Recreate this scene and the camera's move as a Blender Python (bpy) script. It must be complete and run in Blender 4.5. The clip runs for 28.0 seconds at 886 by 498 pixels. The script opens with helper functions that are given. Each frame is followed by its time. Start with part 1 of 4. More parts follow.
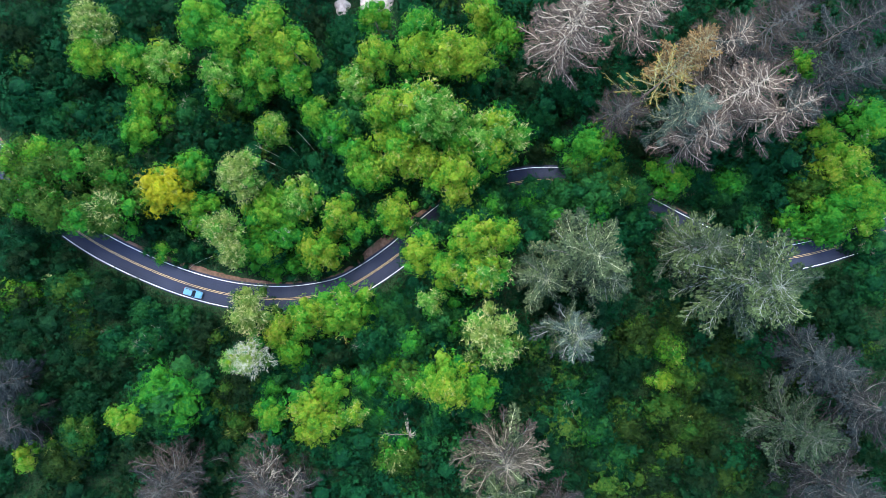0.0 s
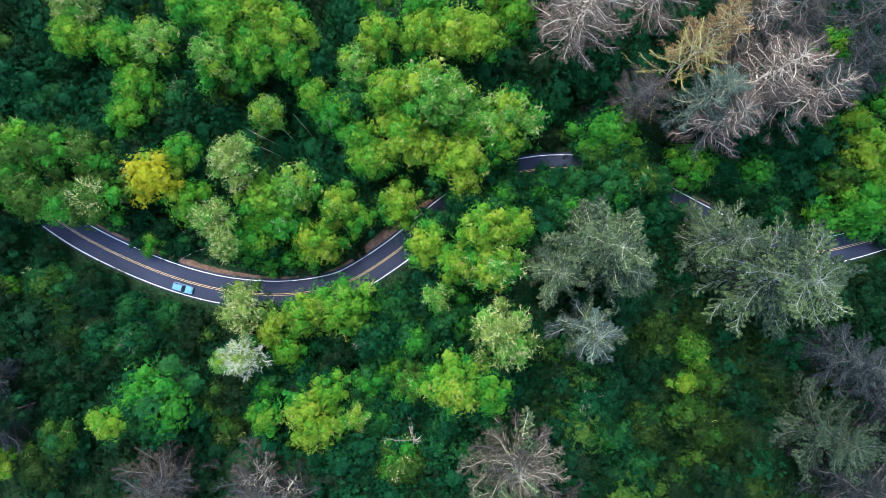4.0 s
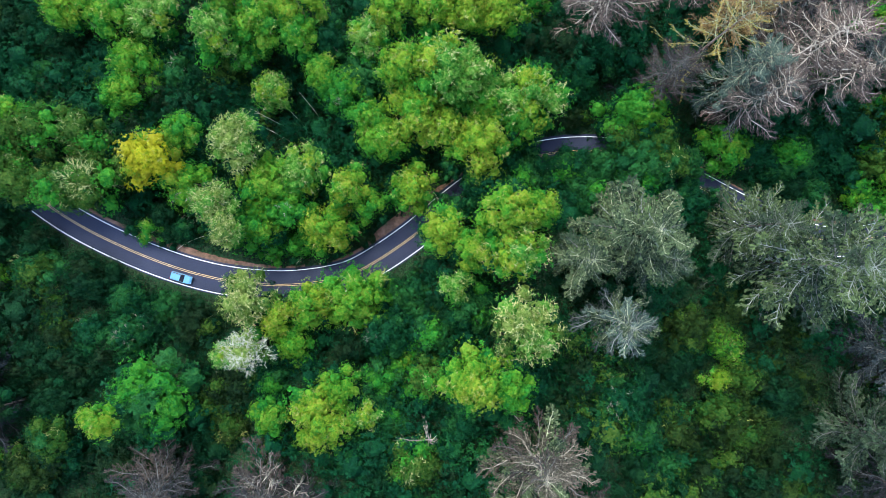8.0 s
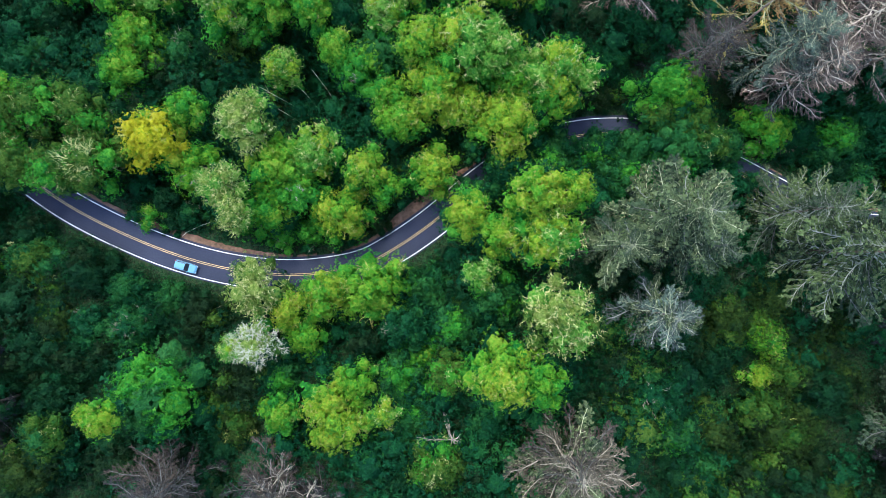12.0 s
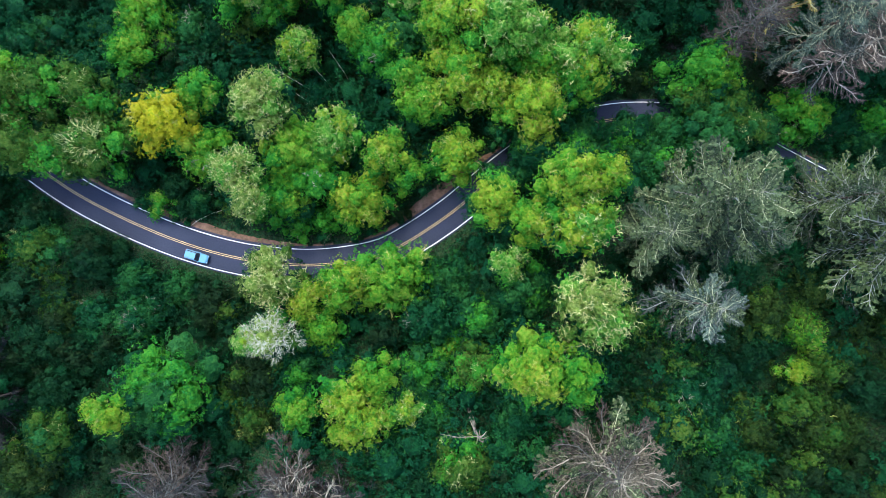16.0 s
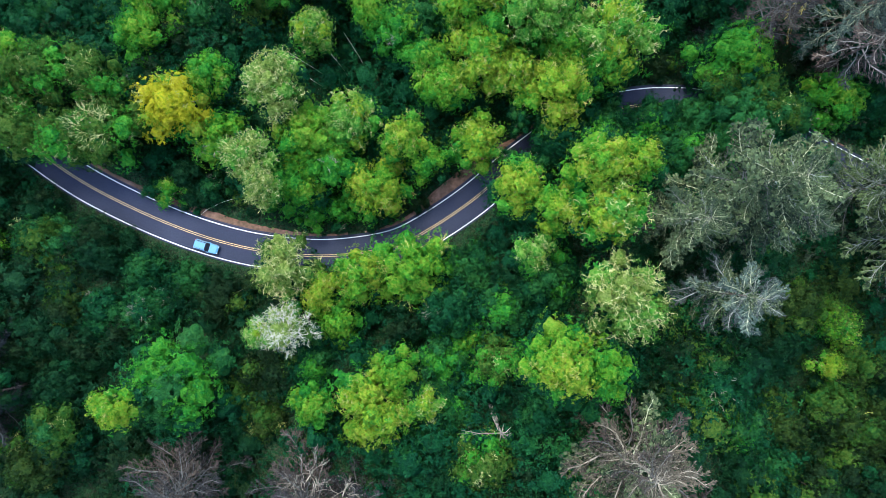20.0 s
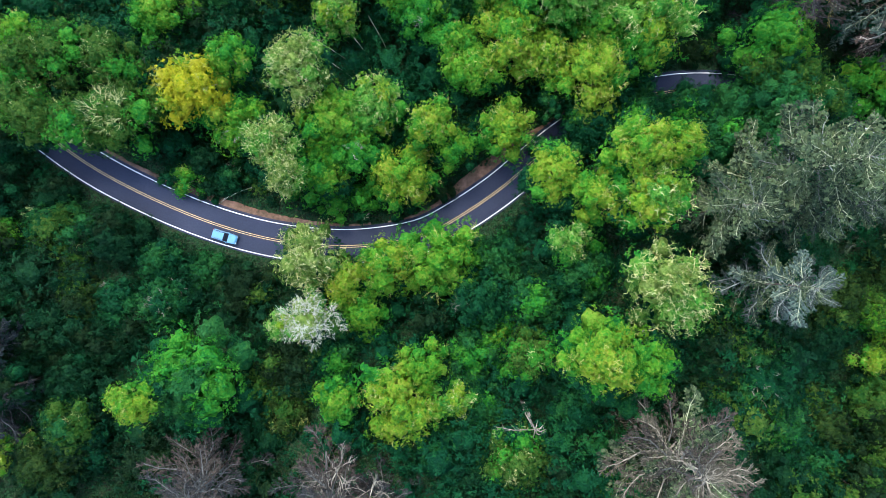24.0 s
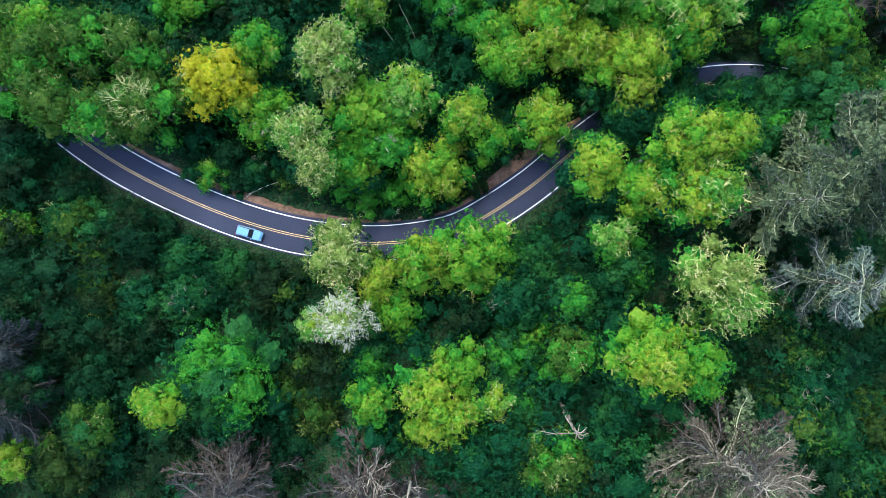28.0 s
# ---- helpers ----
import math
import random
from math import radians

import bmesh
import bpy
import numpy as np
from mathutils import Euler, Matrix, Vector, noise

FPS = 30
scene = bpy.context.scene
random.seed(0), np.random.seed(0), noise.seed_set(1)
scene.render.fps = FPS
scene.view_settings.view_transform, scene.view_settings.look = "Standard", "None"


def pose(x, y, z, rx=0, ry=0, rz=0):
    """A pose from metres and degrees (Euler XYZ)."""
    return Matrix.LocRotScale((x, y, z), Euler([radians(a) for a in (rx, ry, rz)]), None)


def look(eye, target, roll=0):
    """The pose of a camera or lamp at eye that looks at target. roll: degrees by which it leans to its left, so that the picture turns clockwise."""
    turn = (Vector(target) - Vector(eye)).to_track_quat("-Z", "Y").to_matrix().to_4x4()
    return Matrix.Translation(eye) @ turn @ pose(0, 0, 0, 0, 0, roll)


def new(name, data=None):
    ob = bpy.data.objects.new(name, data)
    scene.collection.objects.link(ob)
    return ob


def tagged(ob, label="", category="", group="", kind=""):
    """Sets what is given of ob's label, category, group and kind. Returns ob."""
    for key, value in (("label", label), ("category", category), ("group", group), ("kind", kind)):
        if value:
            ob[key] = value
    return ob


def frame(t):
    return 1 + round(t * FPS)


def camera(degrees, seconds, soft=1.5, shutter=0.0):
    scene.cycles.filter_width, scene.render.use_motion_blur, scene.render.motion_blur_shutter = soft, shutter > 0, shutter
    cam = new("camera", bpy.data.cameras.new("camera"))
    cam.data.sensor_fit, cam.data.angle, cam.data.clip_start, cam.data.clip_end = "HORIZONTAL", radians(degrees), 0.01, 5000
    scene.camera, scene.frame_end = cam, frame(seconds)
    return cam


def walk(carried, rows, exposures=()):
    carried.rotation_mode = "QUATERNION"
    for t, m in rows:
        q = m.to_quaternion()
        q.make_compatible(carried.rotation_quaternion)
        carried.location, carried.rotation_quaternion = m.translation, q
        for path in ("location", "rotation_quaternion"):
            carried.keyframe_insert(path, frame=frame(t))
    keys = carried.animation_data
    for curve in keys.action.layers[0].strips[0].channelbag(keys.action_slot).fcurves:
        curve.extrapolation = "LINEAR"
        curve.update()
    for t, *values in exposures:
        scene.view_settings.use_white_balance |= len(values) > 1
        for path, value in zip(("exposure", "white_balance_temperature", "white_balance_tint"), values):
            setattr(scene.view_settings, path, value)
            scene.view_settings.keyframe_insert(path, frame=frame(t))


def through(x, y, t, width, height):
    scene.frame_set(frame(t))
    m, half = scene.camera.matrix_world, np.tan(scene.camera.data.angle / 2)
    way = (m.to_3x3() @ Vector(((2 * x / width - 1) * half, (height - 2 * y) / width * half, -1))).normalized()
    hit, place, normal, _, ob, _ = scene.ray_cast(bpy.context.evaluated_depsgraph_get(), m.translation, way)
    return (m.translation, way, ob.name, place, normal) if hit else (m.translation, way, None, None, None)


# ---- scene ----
cam = camera(74.0, 28.0, 0.55)
# seconds, east, north, height over the road, turn in degrees
ROWS = [
    (0, -0.00, -0.00, 152.00, 0.00),
    (1, 0.25, -0.01, 149.75, 0.03),
    (2, -0.11, -0.45, 147.23, 0.06),
    (3, -0.78, -1.08, 144.81, 0.09),
    (3.5, -1.17, -1.42, 143.65, 0.11),
    (5.5, -2.83, -2.83, 139.30, 0.17),
    (6, -3.26, -3.18, 138.24, 0.18),
    (7, -4.13, -3.88, 136.11, 0.21),
    (8, -5.04, -4.57, 133.97, 0.24),
    (9, -6.04, -5.25, 131.85, 0.27),
    (10, -7.11, -5.92, 129.82, 0.29),
    (11, -8.26, -6.57, 127.91, 0.32),
    (12, -9.46, -7.20, 126.18, 0.35),
    (12.5, -10.06, -7.50, 125.38, 0.36),
    (14.5, -12.39, -8.64, 122.64, 0.41),
    (15, -12.92, -8.90, 122.05, 0.42),
    (16, -13.93, -9.41, 120.94, 0.45),
    (17, -14.87, -9.91, 119.88, 0.47),
    (18, -15.75, -10.39, 118.86, 0.49),
    (19, -16.63, -10.87, 117.83, 0.51),
    (20, -17.57, -11.36, 116.80, 0.54),
    (21, -18.63, -11.85, 115.79, 0.56),
    (21.5, -19.21, -12.09, 115.29, 0.57),
    (23.5, -21.89, -13.02, 113.39, 0.61),
    (24, -22.62, -13.22, 112.94, 0.62),
    (25, -24.09, -13.57, 112.05, 0.64),
    (26, -25.53, -13.81, 111.15, 0.66),
    (27, -26.94, -13.92, 110.21, 0.68),
    (28, -28.54, -13.84, 109.34, 0.69),
]
walk(cam, [(t, pose(x, y, z, 0, 0, turn)) for t, x, y, z, turn in ROWS])

# ---- sky and sun: soft light from a hazy sky, from the north-west ----
SUN_UP, SUN_AZ = 58.0, -25.0
world = bpy.data.worlds.new("sky")
scene.world = world
world.use_nodes = True
nt = world.node_tree
sky = nt.nodes.new("ShaderNodeTexSky")
sky.sky_type, sky.sun_disc = "NISHITA", False
sky.sun_elevation, sky.sun_rotation = radians(SUN_UP), radians(SUN_AZ)
sky.air_density, sky.dust_density = 1.0, 1.5
nt.links.new(sky.outputs[0], nt.nodes["Background"].inputs[0])
nt.nodes["Background"].inputs[1].default_value = 0.15
sun = new("sun", bpy.data.lights.new("sun", "SUN"))
sun.data.energy, sun.data.angle, sun.data.color = 0.52, radians(28), (1.0, 0.97, 0.82)
sun.matrix_world = look((math.sin(radians(SUN_AZ)) * 100, math.cos(radians(SUN_AZ)) * 100, math.tan(radians(SUN_UP)) * 100), (0, 0, 0))
scene.view_settings.exposure = 2.74

# ---- materials ----


def nodes_of(name):
    mat = bpy.data.materials.new(name)
    mat.use_nodes = True
    tree = mat.node_tree
    tree.nodes.clear()
    out = tree.nodes.new("ShaderNodeOutputMaterial")
    return mat, tree, out


def node(tree, kind, inputs=(), operation=""):
    n = tree.nodes.new(kind)
    if operation:
        n.operation = operation
    for key, value in inputs:
        if isinstance(value, bpy.types.NodeSocket):
            tree.links.new(value, n.inputs[key])
        else:
            n.inputs[key].default_value = value
    return n


def ramp(tree, fac, stops):
    n = tree.nodes.new("ShaderNodeValToRGB")
    els = n.color_ramp.elements
    while len(els) < len(stops):
        els.new(0.5)
    for e, (p, c) in zip(els, stops):
        e.position, e.color = p, (*c, 1)
    tree.links.new(fac, n.inputs[0])
    return n.outputs[0]


def leaf_material(name, dark, mid, light, through=0.42, rough=0.6):
    """Foliage: each clump, each patch of a clump and each leaf has its own shade."""
    mat, tree, out = nodes_of(name)
    info = node(tree, "ShaderNodeObjectInfo")
    geo = node(tree, "ShaderNodeNewGeometry")
    patch = node(tree, "ShaderNodeTexNoise", [("Vector", geo.outputs["Position"]), ("Scale", 0.30), ("Detail", 2.0)])
    spray = node(tree, "ShaderNodeTexNoise", [("Vector", geo.outputs["Position"]), ("Scale", 1.3), ("Detail", 2.0), ("Roughness", 0.6)])
    leaflet = node(tree, "ShaderNodeTexVoronoi", [("Vector", geo.outputs["Position"]), ("Scale", 2.7)])
    cell = node(tree, "ShaderNodeSeparateColor", [(0, leaflet.outputs["Color"])])
    a = node(tree, "ShaderNodeMath", [(0, info.outputs["Random"]), (1, 0.30)], operation="MULTIPLY")
    b = node(tree, "ShaderNodeMath", [(0, geo.outputs["Random Per Island"]), (1, 0.40), (2, a.outputs[0])], operation="MULTIPLY_ADD")
    c = node(tree, "ShaderNodeMath", [(0, patch.outputs[0]), (1, 0.7), (2, b.outputs[0])], operation="MULTIPLY_ADD")
    e = node(tree, "ShaderNodeMath", [(0, spray.outputs[0]), (1, 1.0), (2, c.outputs[0])], operation="MULTIPLY_ADD")
    g = node(tree, "ShaderNodeMath", [(0, cell.outputs[0]), (1, 0.60), (2, e.outputs[0])], operation="MULTIPLY_ADD")
    d = node(tree, "ShaderNodeMath", [(0, g.outputs[0]), (1, 1.03)], operation="SUBTRACT")
    col = ramp(tree, d.outputs[0], [(0.0, dark), (0.45, mid), (0.95, light)])
    bump = node(tree, "ShaderNodeBump", [("Height", leaflet.outputs["Distance"]), ("Strength", 0.6), ("Distance", 0.6)])
    bump.invert = True
    bsdf = node(tree, "ShaderNodeBsdfPrincipled", [("Base Color", col), ("Roughness", rough), ("Specular IOR Level", 0.08), ("Normal", bump.outputs[0])])
    trans = node(tree, "ShaderNodeBsdfTranslucent", [("Color", col)])
    mix = node(tree, "ShaderNodeMixShader", [(0, through), (1, bsdf.outputs[0]), (2, trans.outputs[0])])
    tree.links.new(mix.outputs[0], out.inputs[0])
    return mat


def bark_material(name, dark, light, scale=3.0, own=0.3, each=0.35):
    mat, tree, out = nodes_of(name)
    info = node(tree, "ShaderNodeObjectInfo")
    geo = node(tree, "ShaderNodeNewGeometry")
    n1 = node(tree, "ShaderNodeTexNoise", [("Vector", geo.outputs["Position"]), ("Scale", scale), ("Detail", 6.0), ("Roughness", 0.7)])
    n2 = node(tree, "ShaderNodeTexNoise", [("Vector", geo.outputs["Position"]), ("Scale", scale * 0.15), ("Detail", 2.0)])
    s = node(tree, "ShaderNodeMath", [(0, n1.outputs[0]), (1, n2.outputs[0])], operation="ADD")
    r = node(tree, "ShaderNodeMath", [(0, info.outputs["Random"]), (1, own), (2, s.outputs[0])], operation="MULTIPLY_ADD")
    q = node(tree, "ShaderNodeMath", [(0, geo.outputs["Random Per Island"]), (1, each), (2, r.outputs[0])], operation="MULTIPLY_ADD")
    e = node(tree, "ShaderNodeMath", [(0, q.outputs[0]), (1, 0.475 + (own + each) / 2)], operation="SUBTRACT")
    col = ramp(tree, e.outputs[0], [(0.1, dark), (0.85, light)])
    bump = node(tree, "ShaderNodeBump", [("Height", n1.outputs[0]), ("Strength", 0.6), ("Distance", 0.05)])
    bsdf = node(tree, "ShaderNodeBsdfPrincipled", [("Base Color", col), ("Roughness", 0.9), ("Specular IOR Level", 0.2), ("Normal", bump.outputs[0])])
    tree.links.new(bsdf.outputs[0], out.inputs[0])
    return mat


def soil_material():
    """Forest floor: dark litter, moss and small fallen leaves, with patches of seedlings."""
    mat, tree, out = nodes_of("forest_floor")
    geo = node(tree, "ShaderNodeNewGeometry")
    big = node(tree, "ShaderNodeTexNoise", [("Vector", geo.outputs["Position"]), ("Scale", 0.09), ("Detail", 4.0)])
    fine = node(tree, "ShaderNodeTexNoise", [("Vector", geo.outputs["Position"]), ("Scale", 1.8), ("Detail", 8.0), ("Roughness", 0.75)])
    leaves = node(tree, "ShaderNodeTexVoronoi", [("Vector", geo.outputs["Position"]), ("Scale", 2.6), ("Randomness", 1.0)])
    cell = node(tree, "ShaderNodeSeparateColor", [(0, leaves.outputs["Color"])])
    s = node(tree, "ShaderNodeMath", [(0, fine.outputs[0]), (1, 0.5), (2, big.outputs[0])], operation="MULTIPLY_ADD")
    r = node(tree, "ShaderNodeMath", [(0, cell.outputs[0]), (1, 0.75), (2, s.outputs[0])], operation="MULTIPLY_ADD")
    e = node(tree, "ShaderNodeMath", [(0, r.outputs[0]), (1, 0.47)], operation="SUBTRACT")
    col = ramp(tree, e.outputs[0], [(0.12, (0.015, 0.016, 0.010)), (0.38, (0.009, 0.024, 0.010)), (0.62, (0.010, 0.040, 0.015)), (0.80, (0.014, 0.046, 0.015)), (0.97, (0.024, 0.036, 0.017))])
    hgt = node(tree, "ShaderNodeMath", [(0, leaves.outputs["Distance"]), (1, -1.2), (2, fine.outputs[0])], operation="MULTIPLY_ADD")
    bump = node(tree, "ShaderNodeBump", [("Height", hgt.outputs[0]), ("Strength", 1.0), ("Distance", 0.35)])
    bsdf = node(tree, "ShaderNodeBsdfPrincipled", [("Base Color", col), ("Roughness", 0.95), ("Specular IOR Level", 0.1), ("Normal", bump.outputs[0])])
    tree.links.new(bsdf.outputs[0], out.inputs[0])
    return mat


def grain_material(name, stops, scale, rough, bump_d, big=0.15, spec=0.3):
    mat, tree, out = nodes_of(name)
    geo = node(tree, "ShaderNodeNewGeometry")
    fine = node(tree, "ShaderNodeTexNoise", [("Vector", geo.outputs["Position"]), ("Scale", scale), ("Detail", 8.0), ("Roughness", 0.7)])
    wide = node(tree, "ShaderNodeTexNoise", [("Vector", geo.outputs["Position"]), ("Scale", big), ("Detail", 4.0)])
    s = node(tree, "ShaderNodeMath", [(0, fine.outputs[0]), (1, wide.outputs[0])], operation="ADD")
    h = node(tree, "ShaderNodeMath", [(0, s.outputs[0]), (1, 0.5)], operation="MULTIPLY")
    col = ramp(tree, h.outputs[0], stops)
    bump = node(tree, "ShaderNodeBump", [("Height", fine.outputs[0]), ("Strength", 0.5), ("Distance", bump_d)])
    bsdf = node(tree, "ShaderNodeBsdfPrincipled", [("Base Color", col), ("Roughness", rough), ("Specular IOR Level", spec), ("Normal", bump.outputs[0])])
    tree.links.new(bsdf.outputs[0], out.inputs[0])
    return mat


# dark, middle and light of each kind of foliage
TONES = {
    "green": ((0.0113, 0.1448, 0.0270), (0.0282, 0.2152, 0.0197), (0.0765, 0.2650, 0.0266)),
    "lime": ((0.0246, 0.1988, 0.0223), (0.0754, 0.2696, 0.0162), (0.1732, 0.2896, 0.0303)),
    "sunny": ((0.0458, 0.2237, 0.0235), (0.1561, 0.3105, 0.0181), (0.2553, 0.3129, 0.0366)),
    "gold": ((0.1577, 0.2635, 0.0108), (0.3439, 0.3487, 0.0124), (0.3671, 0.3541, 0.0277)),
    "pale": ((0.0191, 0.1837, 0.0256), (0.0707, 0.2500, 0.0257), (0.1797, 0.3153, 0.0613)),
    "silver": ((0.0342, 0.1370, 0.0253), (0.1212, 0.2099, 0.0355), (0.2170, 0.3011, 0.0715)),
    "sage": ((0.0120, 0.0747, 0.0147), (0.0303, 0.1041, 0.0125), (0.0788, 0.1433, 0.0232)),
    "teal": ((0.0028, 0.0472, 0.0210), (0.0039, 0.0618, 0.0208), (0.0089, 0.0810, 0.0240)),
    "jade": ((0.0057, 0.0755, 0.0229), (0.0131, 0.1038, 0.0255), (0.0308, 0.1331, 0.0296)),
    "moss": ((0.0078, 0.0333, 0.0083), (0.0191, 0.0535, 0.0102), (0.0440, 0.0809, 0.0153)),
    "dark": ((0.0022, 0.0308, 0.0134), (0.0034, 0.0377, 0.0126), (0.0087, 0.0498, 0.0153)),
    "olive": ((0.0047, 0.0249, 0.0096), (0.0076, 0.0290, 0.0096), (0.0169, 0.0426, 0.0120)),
}
LEAF = {c: leaf_material("leaf_" + c, *tones) for c, tones in TONES.items()}
# lighter copies of the leaf colours: sunlight put into upper and outermost sprigs
TIP = {c: leaf_material("lit_leaf_" + c, tuple(0.7 * v for v in mid), tuple(0.55 * v + 0.45 * w for v, w in zip(mid, light)), tuple(min(1.15 * w, 0.8) for w in light)) for c, (dark, mid, light) in TONES.items()}
# plum, dusk and darkgreen: dark kinds with the outer edges' shade added in colour
NEEDLE = {
    "deadgrey": bark_material("dead_twigs_grey", (0.0270, 0.0200, 0.0150), (0.1300, 0.0960, 0.0730), 0.6, 0.5, 0.85),
    "ash": bark_material("dead_twigs_ash", (0.0250, 0.0200, 0.0158), (0.1150, 0.0890, 0.0720), 0.6, 0.5, 0.85),
    "brown": bark_material("dead_twigs_brown", (0.0122, 0.0101, 0.0082), (0.0608, 0.0485, 0.0379), 0.6, 0.5, 0.85),
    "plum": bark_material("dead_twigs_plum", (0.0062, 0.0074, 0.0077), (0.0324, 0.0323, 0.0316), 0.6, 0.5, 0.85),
    "bleached": bark_material("dead_twigs_dark", (0.0161, 0.0150, 0.0103), (0.0975, 0.0872, 0.0607), 0.6, 0.5, 0.85),
    "silvergrey": bark_material("dead_twigs_silver", (0.0078, 0.0135, 0.0120), (0.0530, 0.0710, 0.0590), 0.6, 0.5, 0.85),
    "gold": bark_material("needles_gold", (0.0486, 0.0425, 0.0122), (0.3888, 0.3139, 0.0664), 0.6, 0.5, 0.85),
    "amber": bark_material("needles_amber", (0.055, 0.034, 0.013), (0.26, 0.17, 0.065), 0.6, 0.5, 0.85),
    "blue": bark_material("needles_blue", (0.0135, 0.0290, 0.0230), (0.0800, 0.1180, 0.0890), 0.6, 0.5, 0.85),
    "greygreen": bark_material("needles_grey_green", (0.0058, 0.0165, 0.0076), (0.0720, 0.1050, 0.0450), 0.6, 0.5, 0.85),
    "olivegreen": bark_material("needles_olive", (0.0049, 0.0151, 0.0070), (0.0734, 0.1132, 0.0401), 0.6, 0.5, 0.85),
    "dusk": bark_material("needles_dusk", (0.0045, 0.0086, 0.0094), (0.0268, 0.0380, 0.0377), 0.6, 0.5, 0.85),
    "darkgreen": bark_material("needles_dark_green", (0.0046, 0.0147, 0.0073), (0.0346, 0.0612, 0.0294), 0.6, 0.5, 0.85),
}
BARK = bark_material("alder_bark", (0.09, 0.080, 0.055), (0.36, 0.34, 0.26))
BARK_DARK = bark_material("conifer_bark", (0.05, 0.035, 0.028), (0.20, 0.15, 0.12))
WHITE_WOOD = bark_material("bleached_wood", (0.16, 0.175, 0.115), (0.50, 0.52, 0.38))
LICHEN_WOOD = bark_material("lichen_crusted_twigs", (0.19, 0.21, 0.07), (0.54, 0.55, 0.23))
MOSSY_WOOD = bark_material("mossy_twigs", (0.13, 0.16, 0.03), (0.42, 0.43, 0.12))
PALE_STEM = bark_material("dead_stems", (0.18, 0.155, 0.12), (0.66, 0.60, 0.49))
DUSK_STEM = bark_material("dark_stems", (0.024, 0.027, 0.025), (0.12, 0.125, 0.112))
ASH_STEM = bark_material("ash_grey_stems", (0.06, 0.07, 0.058), (0.24, 0.265, 0.23))
LICHEN_STEM = bark_material("lichen_stems", (0.075, 0.088, 0.050), (0.37, 0.40, 0.25))
DEAD_STEM = bark_material("dry_dead_stems", (0.17, 0.145, 0.11), (0.57, 0.50, 0.38))
GREY_WOOD = bark_material("weathered_wood", (0.07, 0.064, 0.048), (0.32, 0.29, 0.225))
SOIL = soil_material()
ASPHALT = grain_material("asphalt", [(0.3, (0.010, 0.015, 0.030)), (0.5, (0.016, 0.022, 0.042)), (0.7, (0.026, 0.033, 0.058))], 3.0, 0.85, 0.01, 0.12)
WHITE_LINE = grain_material("white_paint", [(0.35, (0.55, 0.55, 0.54)), (0.6, (0.82, 0.82, 0.80))], 4.0, 0.6, 0.003, 0.5)
YELLOW_LINE = grain_material("yellow_paint", [(0.35, (0.36, 0.25, 0.10)), (0.6, (0.54, 0.39, 0.17))], 4.0, 0.6, 0.003, 0.5)
DIRT = grain_material("bare_earth", [(0.35, (0.045, 0.034, 0.020)), (0.5, (0.13, 0.078, 0.052)), (0.65, (0.22, 0.138, 0.10))], 1.2, 0.95, 0.06, 0.2, 0.1)
ROCK = grain_material("pale_rock", [(0.35, (0.22, 0.18, 0.17)), (0.6, (0.55, 0.48, 0.45))], 1.5, 0.9, 0.08, 0.4, 0.2)
RED_ROCK = grain_material("red_rock", [(0.35, (0.09, 0.055, 0.035)), (0.6, (0.20, 0.125, 0.085))], 1.5, 0.9, 0.08, 0.4, 0.2)


# ---- building helpers ----
def mesh_from(name, verts, faces, material, smooth=False):
    me = bpy.data.meshes.new(name)
    me.from_pydata([tuple(v) for v in verts], [], [tuple(f) for f in faces])
    me.materials.append(material)
    if smooth:
        me.polygons.foreach_set("use_smooth", [True] * len(me.polygons))
    me.update()
    return me


def tri_mesh(name, verts, tris, material, normals=None):
    me = bpy.data.meshes.new(name)
    me.vertices.add(len(verts)), me.loops.add(3 * len(tris)), me.polygons.add(len(tris))
    me.vertices.foreach_set("co", np.asarray(verts, np.float32).ravel())
    me.loops.foreach_set("vertex_index", np.asarray(tris, np.int32).ravel())
    me.polygons.foreach_set("loop_start", np.arange(0, 3 * len(tris), 3, dtype=np.int32))
    me.materials.append(material)
    me.update(calc_edges=True)
    if normals is not None:
        me.normals_split_custom_set_from_vertices(np.asarray(normals, np.float32))
    return me


SEVEN = np.stack([np.zeros(7, np.int32), 1 + 2 * np.arange(7), 2 + 2 * np.arange(7)], 1)


def sprig_tris(n):
    """Faces of n sprigs: in each, seven leaves spread from one point (15 corners a sprig)."""
    return (15 * np.arange(n)[:, None, None] + SEVEN[None]).reshape(-1, 3)


def spread(name, pieces, material):
    """One mesh out of many (corners, faces, normals)."""
    verts, tris, nors, o = [], [], [], 0
    for v, f, n in pieces:
        verts.append(v)
        tris.append(f + o)
        nors.append(n)
        o += len(v)
    return tri_mesh(name, np.concatenate(verts), np.concatenate(tris), material, np.concatenate(nors))


def part(name, me, parent, m=None, label=""):
    ob = new(name, me)
    ob.parent = parent
    if m is not None:
        ob.matrix_basis = m
    if label:
        ob["label"] = label
    return ob


def thing(name, x, y, z, label, category, group="", turn=0.0):
    ob = new(name)
    ob.matrix_basis = pose(x, y, z, 0, 0, turn)
    ob.empty_display_size = 0.5
    return tagged(ob, label, category, group)


